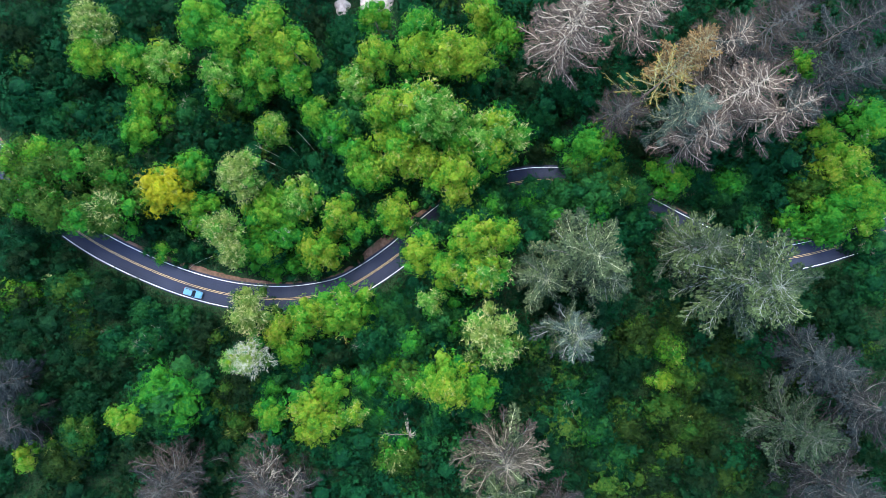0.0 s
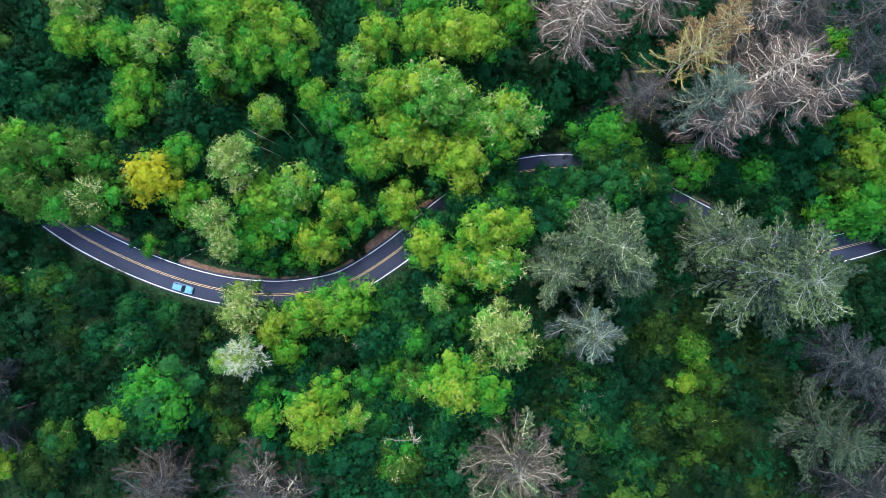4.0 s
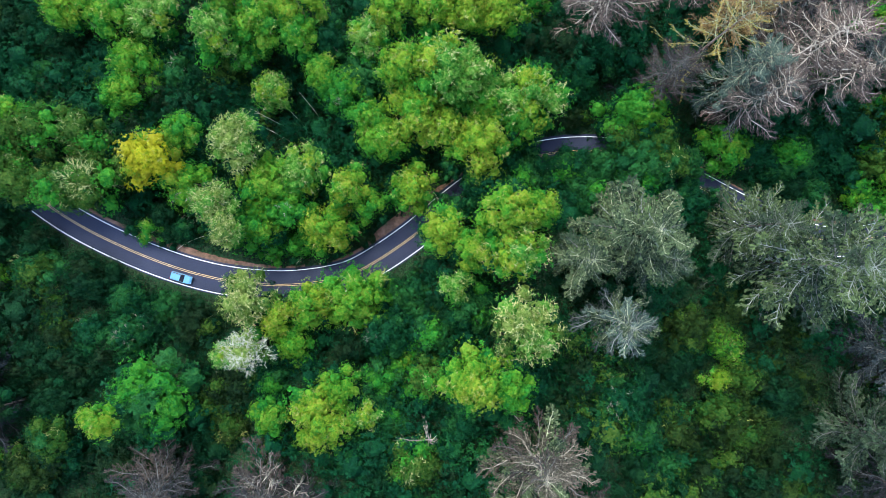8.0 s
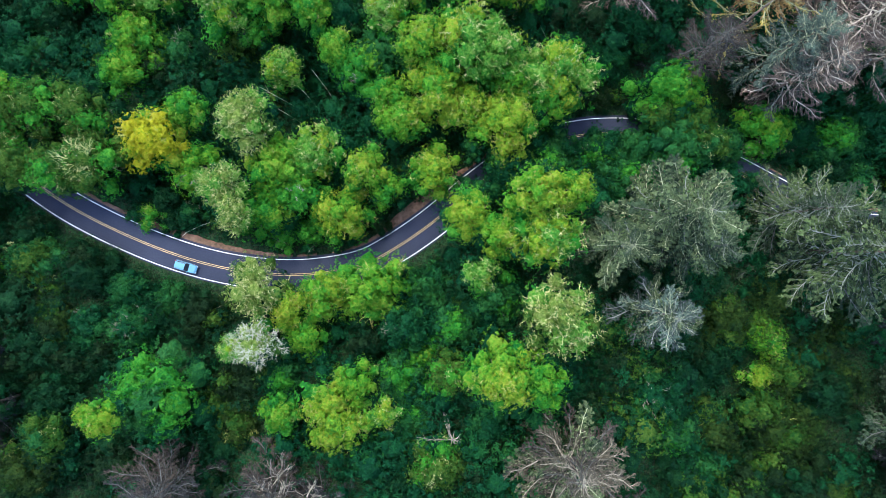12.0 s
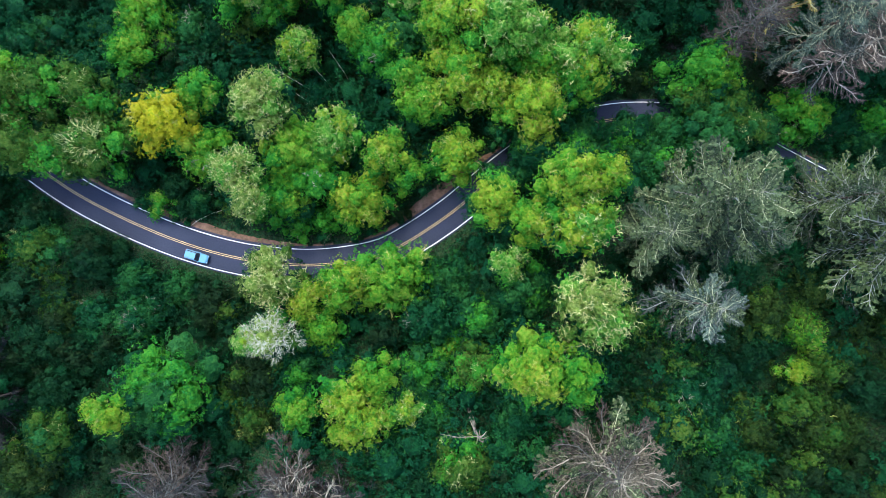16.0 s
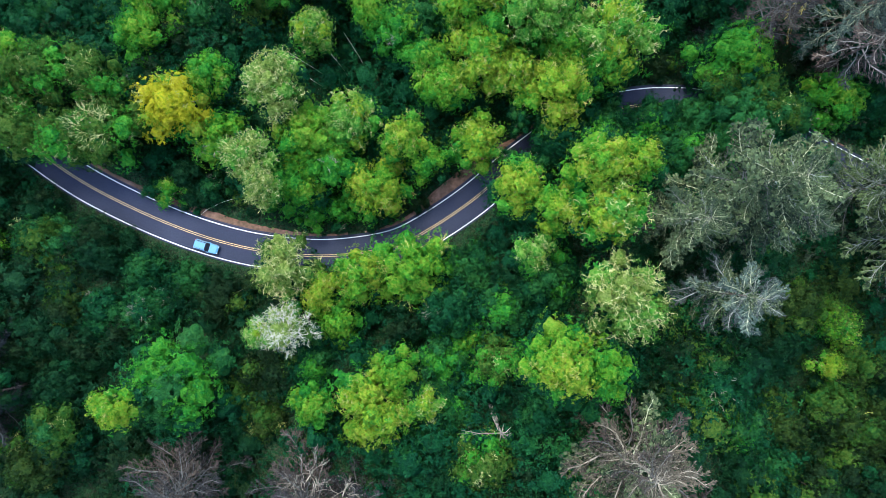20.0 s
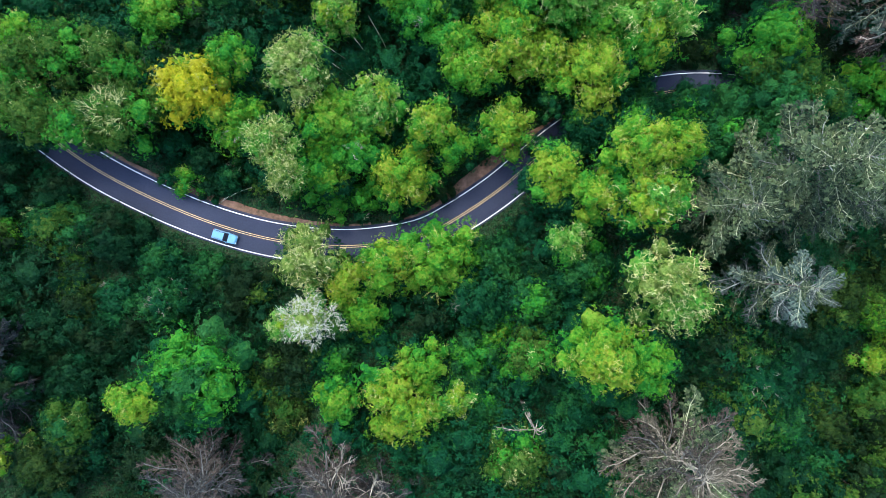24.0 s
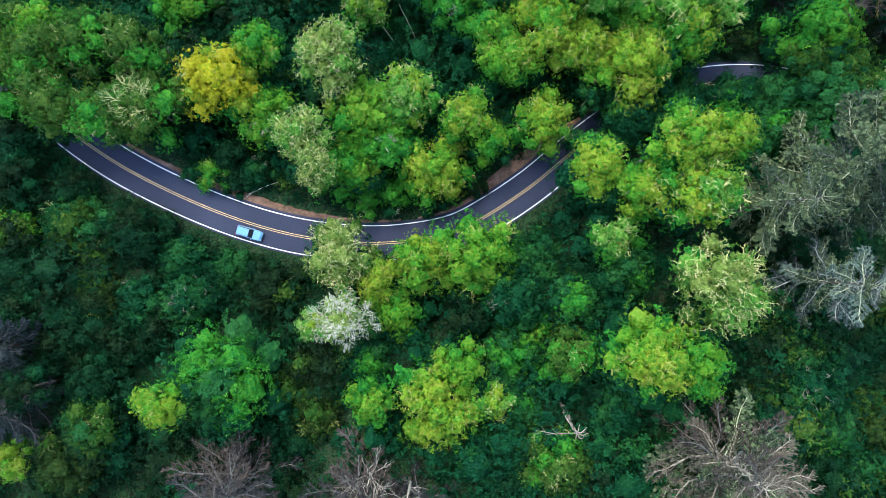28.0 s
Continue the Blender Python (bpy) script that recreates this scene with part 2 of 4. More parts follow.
def tube(points, radii, sides=5):
    """Corners and faces of a tapered tube along points."""
    verts, faces = [], []
    for i, (p, r) in enumerate(zip(points, radii)):
        p = Vector(p)
        d = (Vector(points[min(i + 1, len(points) - 1)]) - Vector(points[max(i - 1, 0)])).normalized()
        u = d.cross(Vector((0.31, 0.95, 0.11))).normalized()
        v = d.cross(u)
        for k in range(sides):
            a = 2 * math.pi * k / sides
            verts.append(p + (u * math.cos(a) + v * math.sin(a)) * r)
    for i in range(len(points) - 1):
        for k in range(sides):
            a, b = i * sides + k, i * sides + (k + 1) % sides
            faces.append((a, b, b + sides, a + sides))
    faces.append(tuple(range(sides))[::-1])
    faces.append(tuple(range(len(verts) - sides, len(verts))))
    return verts, faces


def joined(pieces):
    verts, faces = [], []
    for v, f in pieces:
        o = len(verts)
        verts += v
        faces += [tuple(i + o for i in q) for q in f]
    return verts, faces


# ---- the road's line and the lie of the land ----
LINE = [(-240, 170), (-190, 112), (-150, 66), (-126, 36), (-111.3, 18.6), (-105.6, 13.4), (-98.3, 7.4), (-89.5, 1.4), (-79.3, -3.8), (-68.8, -8.1), (-59, -11),
        (-50, -12.5), (-39.5, -12.9), (-28.2, -11.2), (-21.2, -8.0), (-12.3, -2.0), (-5.5, 3.8), (2.5, 10), (11.7, 15.3), (20, 17.4), (27.2, 17.9),
        (34, 17.4), (43.5, 14.8), (53.7, 9.6), (66.5, 3.0), (78.3, -1.6), (87, -2.6), (96.6, -0.9), (104.6, 1.5), (115, 4.8), (140, 15), (190, 36), (260, 60)]


def smooth_line(pts, steps=10):
    p = np.array(pts, float)
    p = np.vstack([2 * p[0] - p[1], p, 2 * p[-1] - p[-2]])
    out = []
    for i in range(1, len(p) - 2):
        for s in range(steps):
            t = s / steps
            out.append(0.5 * (2 * p[i] + (p[i + 1] - p[i - 1]) * t + (2 * p[i - 1] - 5 * p[i] + 4 * p[i + 1] - p[i + 2]) * t * t + (3 * p[i] - p[i - 1] - 3 * p[i + 1] + p[i + 2]) * t ** 3))
    out.append(p[-2])
    return np.array(out)


ROAD = smooth_line(LINE)
for _ in range(6):
    ROAD[1:-1] = ROAD[1:-1] * 0.5 + (ROAD[:-2] + ROAD[2:]) * 0.25
TAN = np.gradient(ROAD, axis=0)
TAN /= np.linalg.norm(TAN, axis=1)[:, None]
NOR = np.stack([-TAN[:, 1], TAN[:, 0]], 1)


def side_of_road(x, y):
    """Distance to the road's middle, plus to the north of it and minus to the south."""
    x, y = np.atleast_1d(x).astype(float), np.atleast_1d(y).astype(float)
    q = np.stack([x, y], 1)
    best = np.full(len(q), 1e9)
    sign = np.ones(len(q))
    for i in range(0, len(ROAD), 2):
        d = q - ROAD[i]
        l = np.hypot(d[:, 0], d[:, 1])
        m = l < best
        best[m], sign[m] = l[m], np.sign(d[m] @ NOR[i])
    return best * np.where(sign == 0, 1, sign)


def step(a, b, x):
    t = np.clip((x - a) / (b - a), 0, 1)
    return t * t * (3 - 2 * t)


def land(x, y):
    """Height of the ground: a hillside that rises to the south of the road and falls away to the north."""
    x, y = np.atleast_1d(x).astype(float), np.atleast_1d(y).astype(float)
    s = side_of_road(x, y)
    d = np.maximum(np.abs(s) - np.where(s > 0, 6.2, 4.8), 0)
    up = (16 - 10 * step(15, 55, x) - 11 * step(-40, -62, x)) * (1 - np.exp(-d / 20))
    down = -(14 - 6 * step(10, 45, x)) * (1 - np.exp(-np.maximum(d - 1.5, 0) / 24)) + 0.25 * step(0, 2, d) * step(9, 3, d)
    bumps = 0.8 * np.sin(x * 0.13 + 1) * np.sin(y * 0.17) + 0.4 * np.sin(x * 0.41) * np.cos(y * 0.37 + 2)
    far = 18 * step(180, 900, np.hypot(x, y)) * np.sin(x * 0.004 + 1) * np.cos(y * 0.0035)
    return np.where(s > 0, down, up) + bumps * step(0, 8, d) + far - 0.12


def gz(x, y):
    return float(land(x, y)[0])


# ---- ground, road and markings ----
def build_ground():
    core = np.arange(-150, 150.1, 2.0)
    outer = np.array([156, 168, 190, 225, 280, 360, 480, 650, 900, 1300, 1900, 2800])
    ax = np.concatenate([-outer[::-1], core, outer])
    gx, gy = np.meshgrid(ax, ax)
    z = np.concatenate([land(gx[i], gy[i]) for i in range(len(ax))])
    n = len(ax)
    verts = np.stack([gx.ravel(), gy.ravel(), z], 1)
    i = np.arange(n * n).reshape(n, n)
    faces = np.stack([i[:-1, :-1].ravel(), i[:-1, 1:].ravel(), i[1:, 1:].ravel(), i[1:, :-1].ravel()], 1)
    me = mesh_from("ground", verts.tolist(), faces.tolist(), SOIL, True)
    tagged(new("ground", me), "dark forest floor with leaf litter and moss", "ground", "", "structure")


def ribbon(name, inner, outer, z0, z1, material, i0=0, i1=None, wobble=0.0):
    """A strip along the road between two distances from its middle, with thickness."""
    i1 = len(ROAD) if i1 is None else i1
    verts, faces = [], []
    for k, i in enumerate(range(i0, i1)):
        w = wobble * (math.sin(i * 0.9) * 0.5 + math.sin(i * 2.3 + 1) * 0.3)
        a, b = ROAD[i] + NOR[i] * inner, ROAD[i] + NOR[i] * (outer + w)
        verts += [(*a, z1), (*b, z1), (*b, z0), (*a, z0)]
        if k:
            o = 4 * k
            faces += [(o - 4, o, o + 1, o - 3), (o - 3, o + 1, o + 2, o - 2), (o - 1, o + 3, o, o - 4), (o - 2, o + 2, o + 3, o - 1)]
    return mesh_from(name, verts, faces, material)


build_ground()
tagged(new("road", ribbon("road", 3.85, -3.66, -0.25, 0.0, ASPHALT)), "winding two-lane road of dark blue-grey asphalt", "road", "", "structure")
tagged(new("edge_line", ribbon("edge_line", 3.33, 3.18, 0.001, 0.006, WHITE_LINE)), "thin white painted edge line on asphalt", "road marking", "", "structure")
tagged(new("edge_line", ribbon("edge_line", -3.18, -3.33, 0.001, 0.006, WHITE_LINE)), "thin white painted edge line on asphalt", "road marking", "", "structure")
tagged(new("centre_line", ribbon("centre_line", 0.23, 0.12, 0.001, 0.006, YELLOW_LINE)), "yellow half of the double centre line", "road marking", "", "structure")
tagged(new("centre_line", ribbon("centre_line", -0.12, -0.23, 0.001, 0.006, YELLOW_LINE)), "yellow half of the double centre line", "road marking", "", "structure")


def verge():
    """Bare earth beside the north edge of the road, widest inside the bend."""
    rng = random.Random(6)
    verts, faces = [], []
    for k, i in enumerate(range(30, len(ROAD) - 20)):
        x = ROAD[i][0]
        w = 4.15 + 2.0 * math.exp(-((x + 12) / 8) ** 2) + 1.0 * math.exp(-((x + 66) / 16) ** 2) + 0.8 * math.exp(-((x - 92) / 9) ** 2) - 0.28 * math.exp(-((x - 28) / 13) ** 4) + rng.uniform(-0.15, 0.15)
        for d, z in ((3.85, 0.02), ((3.85 + w) / 2, 0.06), (w, 0.03), (w + 0.3, -0.4)):
            verts.append((*(ROAD[i] + NOR[i] * d), z))
        if k and w > 4.12:
            o = 4 * k
            faces += [(o - 4 + c, o + c, o + c + 1, o - 3 + c) for c in range(3)]
    tagged(new("verge", mesh_from("verge", verts, faces, DIRT, True)), "reddish bare earth verge beside the asphalt", "verge", "", "structure")


verge()


# ---- foliage pieces, shared by the trees ----
def unit(v):
    return v / (np.linalg.norm(v, axis=-1, keepdims=True) + 1e-9)


def dome_points(rng, n, low):
    """n directions spread evenly, with some disorder, over a ball down to the height low."""
    k = np.arange(n) + 0.5
    u = np.clip(1 - (1 - low) * k / n + rng.normal(0, 0.10, n), low, 1)
    a = k * 2.39996 + rng.normal(0, 0.30, n)
    s = np.sqrt(1 - u * u)
    return np.stack([s * np.cos(a), s * np.sin(a), u], 1)


def ball(steps):
    bm = bmesh.new()
    bmesh.ops.create_icosphere(bm, subdivisions=steps, radius=1)
    verts, faces = np.array([v.co[:] for v in bm.verts]), np.array([[v.index for v in f.verts] for f in bm.faces])
    bm.free()
    return verts, faces


COARSE_BALL, FINE_BALL = ball(1), ball(3)


def leaf_clump(rng, knobs, per, length, heart=0.66, tips=None, low=-0.30, loose=0.10):
    """A lobe of foliage of radius 1: knobs of leaf sprigs over an uneven dome, closed inside by a heart of leaves.
    Gives corners, faces and the normals of the leaves, which face out of their knobs."""
    ph = rng.uniform(0, 6.28, (2, 3))

    def lumps(d):
        return 1 + 0.15 * np.sin(d[:, 0] * 3.4 + ph[0, 0]) * np.sin(d[:, 1] * 3.4 + ph[0, 1]) + 0.08 * np.sin(d[:, 0] * 7 + ph[1, 0]) * np.sin(d[:, 1] * 7 + ph[1, 1])
    kd = dome_points(rng, knobs, low)
    kr = rng.uniform(0.10, 0.26, knobs) * math.sqrt(40 / max(knobs, 30))
    kp = kd * (lumps(kd) * rng.uniform(0.78, 1.08, knobs))[:, None] * np.array([1, 1, 0.9])
    n = knobs * per
    own = np.repeat(np.arange(knobs), per)
    d = unit(unit(rng.normal(0, 1, (n, 3))) + kd[own] * 1.15)
    p = kp[own] + d * (kr[own] * rng.uniform(0.75, 1.1, n))[:, None]
    stray = rng.uniform(0, 1, n) < loose
    p = np.where(stray[:, None], p + kd[own] * rng.uniform(0.03, 0.14, n)[:, None], p)
    # sprigs given the lighter, sunlit colour: strays and some upper knobs
    lit = stray | ((rng.uniform(0, 1, knobs) < 0.28) & (kd[:, 2] > 0.15))[own]
    nor = unit(d * 0.75 + kd[own] * 0.7)
    n7 = np.repeat(nor[:, None], 7, 1)
    turn = rng.uniform(0, 6.28, (n, 1)) + np.arange(7) * 0.8976 + rng.normal(0, 0.25, (n, 7))
    u = unit(np.cross(nor, np.array([0.31, 0.95, 0.11])))
    v = np.cross(nor, u)
    axis = unit(u[:, None] * np.cos(turn)[..., None] + v[:, None] * np.sin(turn)[..., None] + n7 * rng.normal(0.12, 0.60, (n, 7, 1)))
    wide = unit(np.cross(n7, axis))
    ln = length * rng.uniform(0.6, 1.3, (n, 7, 1)) * np.where(lit, 0.72, 1.0)[:, None, None]
    w = ln * rng.uniform(0.20, 0.36, (n, 7, 1))
    out = np.empty((n, 15, 3))
    out[:, 0] = p
    out[:, 1::2] = p[:, None] + axis * ln - wide * w
    out[:, 2::2] = p[:, None] + axis * ln * 0.9 + wide * w
    normals = unit(np.repeat(nor[:, None], 15, 1) + rng.normal(0, 0.36, (n, 1, 3)) + rng.normal(0, 0.25, (n, 15, 3)))
    verts, tris, normals = out.reshape(-1, 3), sprig_tris(n), normals.reshape(-1, 3)
    if tips is not None:
        tips.extend(np.repeat(lit, 7).tolist())
    if heart:
        bv, bf = COARSE_BALL if tips is None else FINE_BALL
        keep = bf[(bv[bf, 2] > low - 0.15).all(1)]
        core = bv * (heart * lumps(bv) * rng.uniform(0.80, 1.22, len(bv)))[:, None] * np.array([1, 1, 0.9])
        tris = np.concatenate([tris, keep + len(verts)])
        verts, normals = np.concatenate([verts, core]), np.concatenate([normals, unit(bv + rng.normal(0, 0.45, bv.shape))])
        if tips is not None:
            tips.extend([False] * len(keep))
    return verts, tris, normals


def placed(piece, x, y, z, r, flat, turn):
    v, f, n = piece
    c, q = math.cos(turn), math.sin(turn)
    return (np.stack([(v[:, 0] * c - v[:, 1] * q) * r + x, (v[:, 0] * q + v[:, 1] * c) * r + y, v[:, 2] * r * flat + z], 1), f,
            unit(np.stack([n[:, 0] * c - n[:, 1] * q, n[:, 0] * q + n[:, 1] * c, n[:, 2] / flat], 1)))


CLUMPS = {}


def clump(colour, variant, fine):
    key = (colour, variant, fine)
    if key not in CLUMPS:
        rng = np.random.default_rng(100 + variant * 7 + fine)
        tips = []
        knobs, per, length = ((20, 1, 0.26), (60, 1, 0.14), (66, 2, 0.125))[fine]
        verts, tris, normals = leaf_clump(rng, knobs, per, length, 0.60, tips)
        me = tri_mesh("foliage", verts, tris, LEAF[colour], normals)
        me.materials.append(TIP[colour])
        me.polygons.foreach_set("material_index", np.array(tips, np.int32))
        CLUMPS[key] = me
    return CLUMPS[key]


TWIGS = {}


def twig_mesh(variant, material, dense):
    """Thin crooked twigs that fork and stick out of a clump of radius 1."""
    key = (variant, material.name, dense)
    if key not in TWIGS:
        rng = random.Random(variant * 13 + 5)
        pieces = []
        for _ in range(15 if dense else 9):
            a, u = rng.uniform(0, 6.28), rng.uniform(0.15, 0.98)
            s = math.sqrt(1 - u * u)
            d = Vector((s * math.cos(a), s * math.sin(a), u))
            side = d.cross(Vector([rng.uniform(-1, 1) for _ in range(3)])).normalized()
            line = [d * (0.5 + 0.17 * j + rng.uniform(-0.03, 0.03)) + side * (0.10 * math.sin(j * 1.9 + a) + 0.05 * j * u) for j in range(4 + (dense > 0))]
            pieces.append(tube(line, [0.016 - 0.0026 * j for j in range(len(line))], 3))
            for j in range(1, len(line)):
                for _ in range(1 + (j == 2)):
                    q = line[j - 1].lerp(line[j], rng.uniform(0.2, 0.9))
                    f = (d * 0.35 + Vector([rng.uniform(-1, 1) for _ in range(3)])).normalized()
                    e = q + f * rng.uniform(0.10, 0.22)
                    g = e + (f * 0.4 + Vector([rng.uniform(-1, 1) for _ in range(3)])).normalized() * rng.uniform(0.05, 0.13)
                    pieces.append(tube([q, e, g], [0.011, 0.009, 0.005], 3))
        TWIGS[key] = mesh_from("twig_spray", *joined(pieces), material)
    return TWIGS[key]


KIND_WORDS = {
    "green": "leafy green alder tree with a rounded lobed crown",
    "lime": "yellow-green alder tree with a bright lobed crown",
    "sunny": "alder tree with yellowish leaves toned as sunlit, fine twigs",
    "gold": "alder tree with golden-yellow autumn leaves",
    "pale": "pale green alder tree with fine grey twigs",
    "silver": "thin-leaved alder tree with silvery lichen-covered twigs",
    "sage": "grey-green alder tree with pale radiating branches",
    "lace": "half-bare alder tree with thin yellow-green leaves",
    "deep": "deep green alder tree with pale twig tips",
    "teal": "shaded deep green tree with a dense crown",
    "jade": "bluish green tree with a full rounded crown",
    # dark kind: dark green leaves, with shade put into the tone
    "dark": "dark green bushy tree with shade in its leaf colour",
    "olive": "low olive-brown bushy tree with small leaves",
    "moss": "yellowing grey-green bushy tree in the thicket",
}
# leaf colours with light and shade put in: bright top, ring below, darker skirt
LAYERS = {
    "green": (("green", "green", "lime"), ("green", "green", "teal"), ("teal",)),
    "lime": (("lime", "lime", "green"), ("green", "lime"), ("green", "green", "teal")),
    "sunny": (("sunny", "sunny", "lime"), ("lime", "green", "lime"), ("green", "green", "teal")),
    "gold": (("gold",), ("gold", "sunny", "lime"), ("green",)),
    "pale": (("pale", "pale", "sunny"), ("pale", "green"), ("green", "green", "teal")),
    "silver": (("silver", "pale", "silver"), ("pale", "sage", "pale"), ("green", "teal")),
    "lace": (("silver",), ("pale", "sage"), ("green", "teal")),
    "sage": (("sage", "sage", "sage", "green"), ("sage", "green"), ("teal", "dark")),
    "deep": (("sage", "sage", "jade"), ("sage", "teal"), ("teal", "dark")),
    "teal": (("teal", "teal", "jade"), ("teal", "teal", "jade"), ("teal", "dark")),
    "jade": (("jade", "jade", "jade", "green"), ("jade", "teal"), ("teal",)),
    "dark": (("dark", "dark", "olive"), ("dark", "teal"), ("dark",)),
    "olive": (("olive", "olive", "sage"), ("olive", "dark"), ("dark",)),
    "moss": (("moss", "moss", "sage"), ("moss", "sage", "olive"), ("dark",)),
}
TREES = []


def broadleaf(x, y, top, r, colour, twiggy=None):
    rng = random.Random(int((x + 300) * 31 + (y + 300) * 577))
    TREES.append((x, y, r))
    # a tree whose crown hangs over the road stands beside it and leans
    off = side_of_road(x, y)[0]
    out = max(5.4 - abs(off), 0) * (1 if off > 0 else -1)
    i = int(np.argmin(np.hypot(ROAD[:, 0] - x, ROAD[:, 1] - y)))
    over = -NOR[i] * out
    x, y = x - over[0], y - over[1]
    g = gz(x, y)
    top = max(top, g + 3.5)
    r *= 1.06
    low = top - g < 7
    tree = thing("shrub" if low else "broadleaf_tree", x, y, g, KIND_WORDS[colour].replace("tree", "shrub") if low else KIND_WORDS[colour], "shrub" if low else "tree", "forest shrubs" if low else "forest broadleaf trees")
    h = top - g
    base = max(h - 1.7 * r, h * 0.25)
    lean = Vector((rng.uniform(-0.6, 0.6) + over[0], rng.uniform(-0.6, 0.6) + over[1], 0))
    tr = 0.10 + 0.012 * h
    part("trunk", mesh_from("trunk", *tube([(0, 0, -0.6), lean * 0.3 + Vector((0, 0, base * 0.5)), lean + Vector((0, 0, base)), lean + Vector((0, 0, h - 0.5 * r))], [tr * 1.1, tr * 0.85, tr * 0.6, tr * 0.2], 6), BARK_DARK if colour in ("dark", "olive", "teal", "deep") else BARK, True), tree)
    upper, middle, lower = LAYERS[colour]
    a0 = rng.uniform(0, 6.28)
    egg, turn = rng.uniform(0.78, 1.0), rng.uniform(0, math.pi)
    spots = []
    # lobes of foliage: a knot on top, a ring round it, a lower ring, and a skirt coloured darker for shade
    n = 6 if r > 4.5 else 5
    for k in range(n):
        d = 0.0 if k == 0 else rng.uniform(0.34, 0.50) * r
        cr = rng.uniform(0.35, 0.46) * r
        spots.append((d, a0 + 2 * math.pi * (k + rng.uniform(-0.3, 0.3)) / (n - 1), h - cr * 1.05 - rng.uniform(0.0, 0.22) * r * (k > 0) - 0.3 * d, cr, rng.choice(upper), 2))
    m = 8 if r > 5.5 else (7 if r > 4.2 else 5)
    for k in range(m):
        a = a0 + 0.4 + 2 * math.pi * (k + rng.uniform(-0.35, 0.35)) / m
        d = rng.uniform(0.62, 0.88) * r
        cr = rng.uniform(0.28, 0.41) * r
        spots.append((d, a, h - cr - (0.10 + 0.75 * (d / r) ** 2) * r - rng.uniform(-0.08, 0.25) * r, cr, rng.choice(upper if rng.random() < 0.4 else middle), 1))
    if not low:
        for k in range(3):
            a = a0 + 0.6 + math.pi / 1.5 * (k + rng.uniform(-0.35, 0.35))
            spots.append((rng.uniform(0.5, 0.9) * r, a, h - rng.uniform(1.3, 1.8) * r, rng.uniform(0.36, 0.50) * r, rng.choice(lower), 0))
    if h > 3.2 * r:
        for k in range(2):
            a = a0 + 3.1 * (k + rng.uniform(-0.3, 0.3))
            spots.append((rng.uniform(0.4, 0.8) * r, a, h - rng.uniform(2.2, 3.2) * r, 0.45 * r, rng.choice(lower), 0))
    twiggy = {"silver": 1.0, "lace": 1.0, "pale": 0.85, "sage": 0.2, "deep": 0.12, "lime": 0.25, "sunny": 0.5, "green": 0.08, "moss": 0.1, "gold": 0.25, "teal": 0.05}.get(colour, 0) if twiggy is None else twiggy
    wood = WHITE_WOOD if colour == "lace" else LICHEN_WOOD if colour in ("silver", "pale", "sage", "deep") else MOSSY_WOOD if colour in ("sunny", "lime", "gold", "moss") else GREY_WOOD
    for k, (d, a, cz, cr, shade, fine) in enumerate(spots):
        cx, cy = d * math.cos(a), d * math.sin(a) * egg
        cx, cy = cx * math.cos(turn) - cy * math.sin(turn) + lean.x, cx * math.sin(turn) + cy * math.cos(turn) + lean.y
        cz = max(cz, 0.5 * cr)
        if fine and k % 4 == 1:
            part("limb", mesh_from("limb", *tube([lean + Vector((0, 0, h - 0.75 * r)), Vector((cx * 0.5, cy * 0.5, (h - 0.6 * r + cz) / 2 + 0.1 * r)), Vector((cx, cy, cz + 0.3 * cr)), Vector((cx * 1.08, cy * 1.08, cz + 0.7 * cr))], [tr * 0.18, tr * 0.14, tr * 0.10, tr * 0.03], 5), wood if twiggy > 0.4 else BARK, True), tree)
        m4 = pose(cx, cy, cz, rng.uniform(-18, 18), rng.uniform(-18, 18), rng.uniform(0, 360)) @ Matrix.Diagonal((cr * rng.uniform(0.85, 1.2), cr * rng.uniform(0.85, 1.15), cr * rng.uniform(0.9, 1.25), 1))
        if colour != "lace" or k % 2 == 0:
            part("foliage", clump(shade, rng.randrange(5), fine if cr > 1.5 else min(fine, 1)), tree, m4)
        for _ in range(2 if colour == "lace" and fine else 1 if fine and rng.random() < twiggy else 0):
            part("twig_spray", twig_mesh(rng.randrange(5), wood, colour in ("silver", "lace")), tree, m4 @ pose(0, 0, 0, 0, 0, rng.uniform(0, 360)), "bleached white twigs" if wood is WHITE_WOOD else "pale lichen-covered twigs" if wood is LICHEN_WOOD else "yellowish mossy twigs" if wood is MOSSY_WOOD else "bare grey twigs")["kind"] = "stuff"
    return tree


BOUGHS = {}


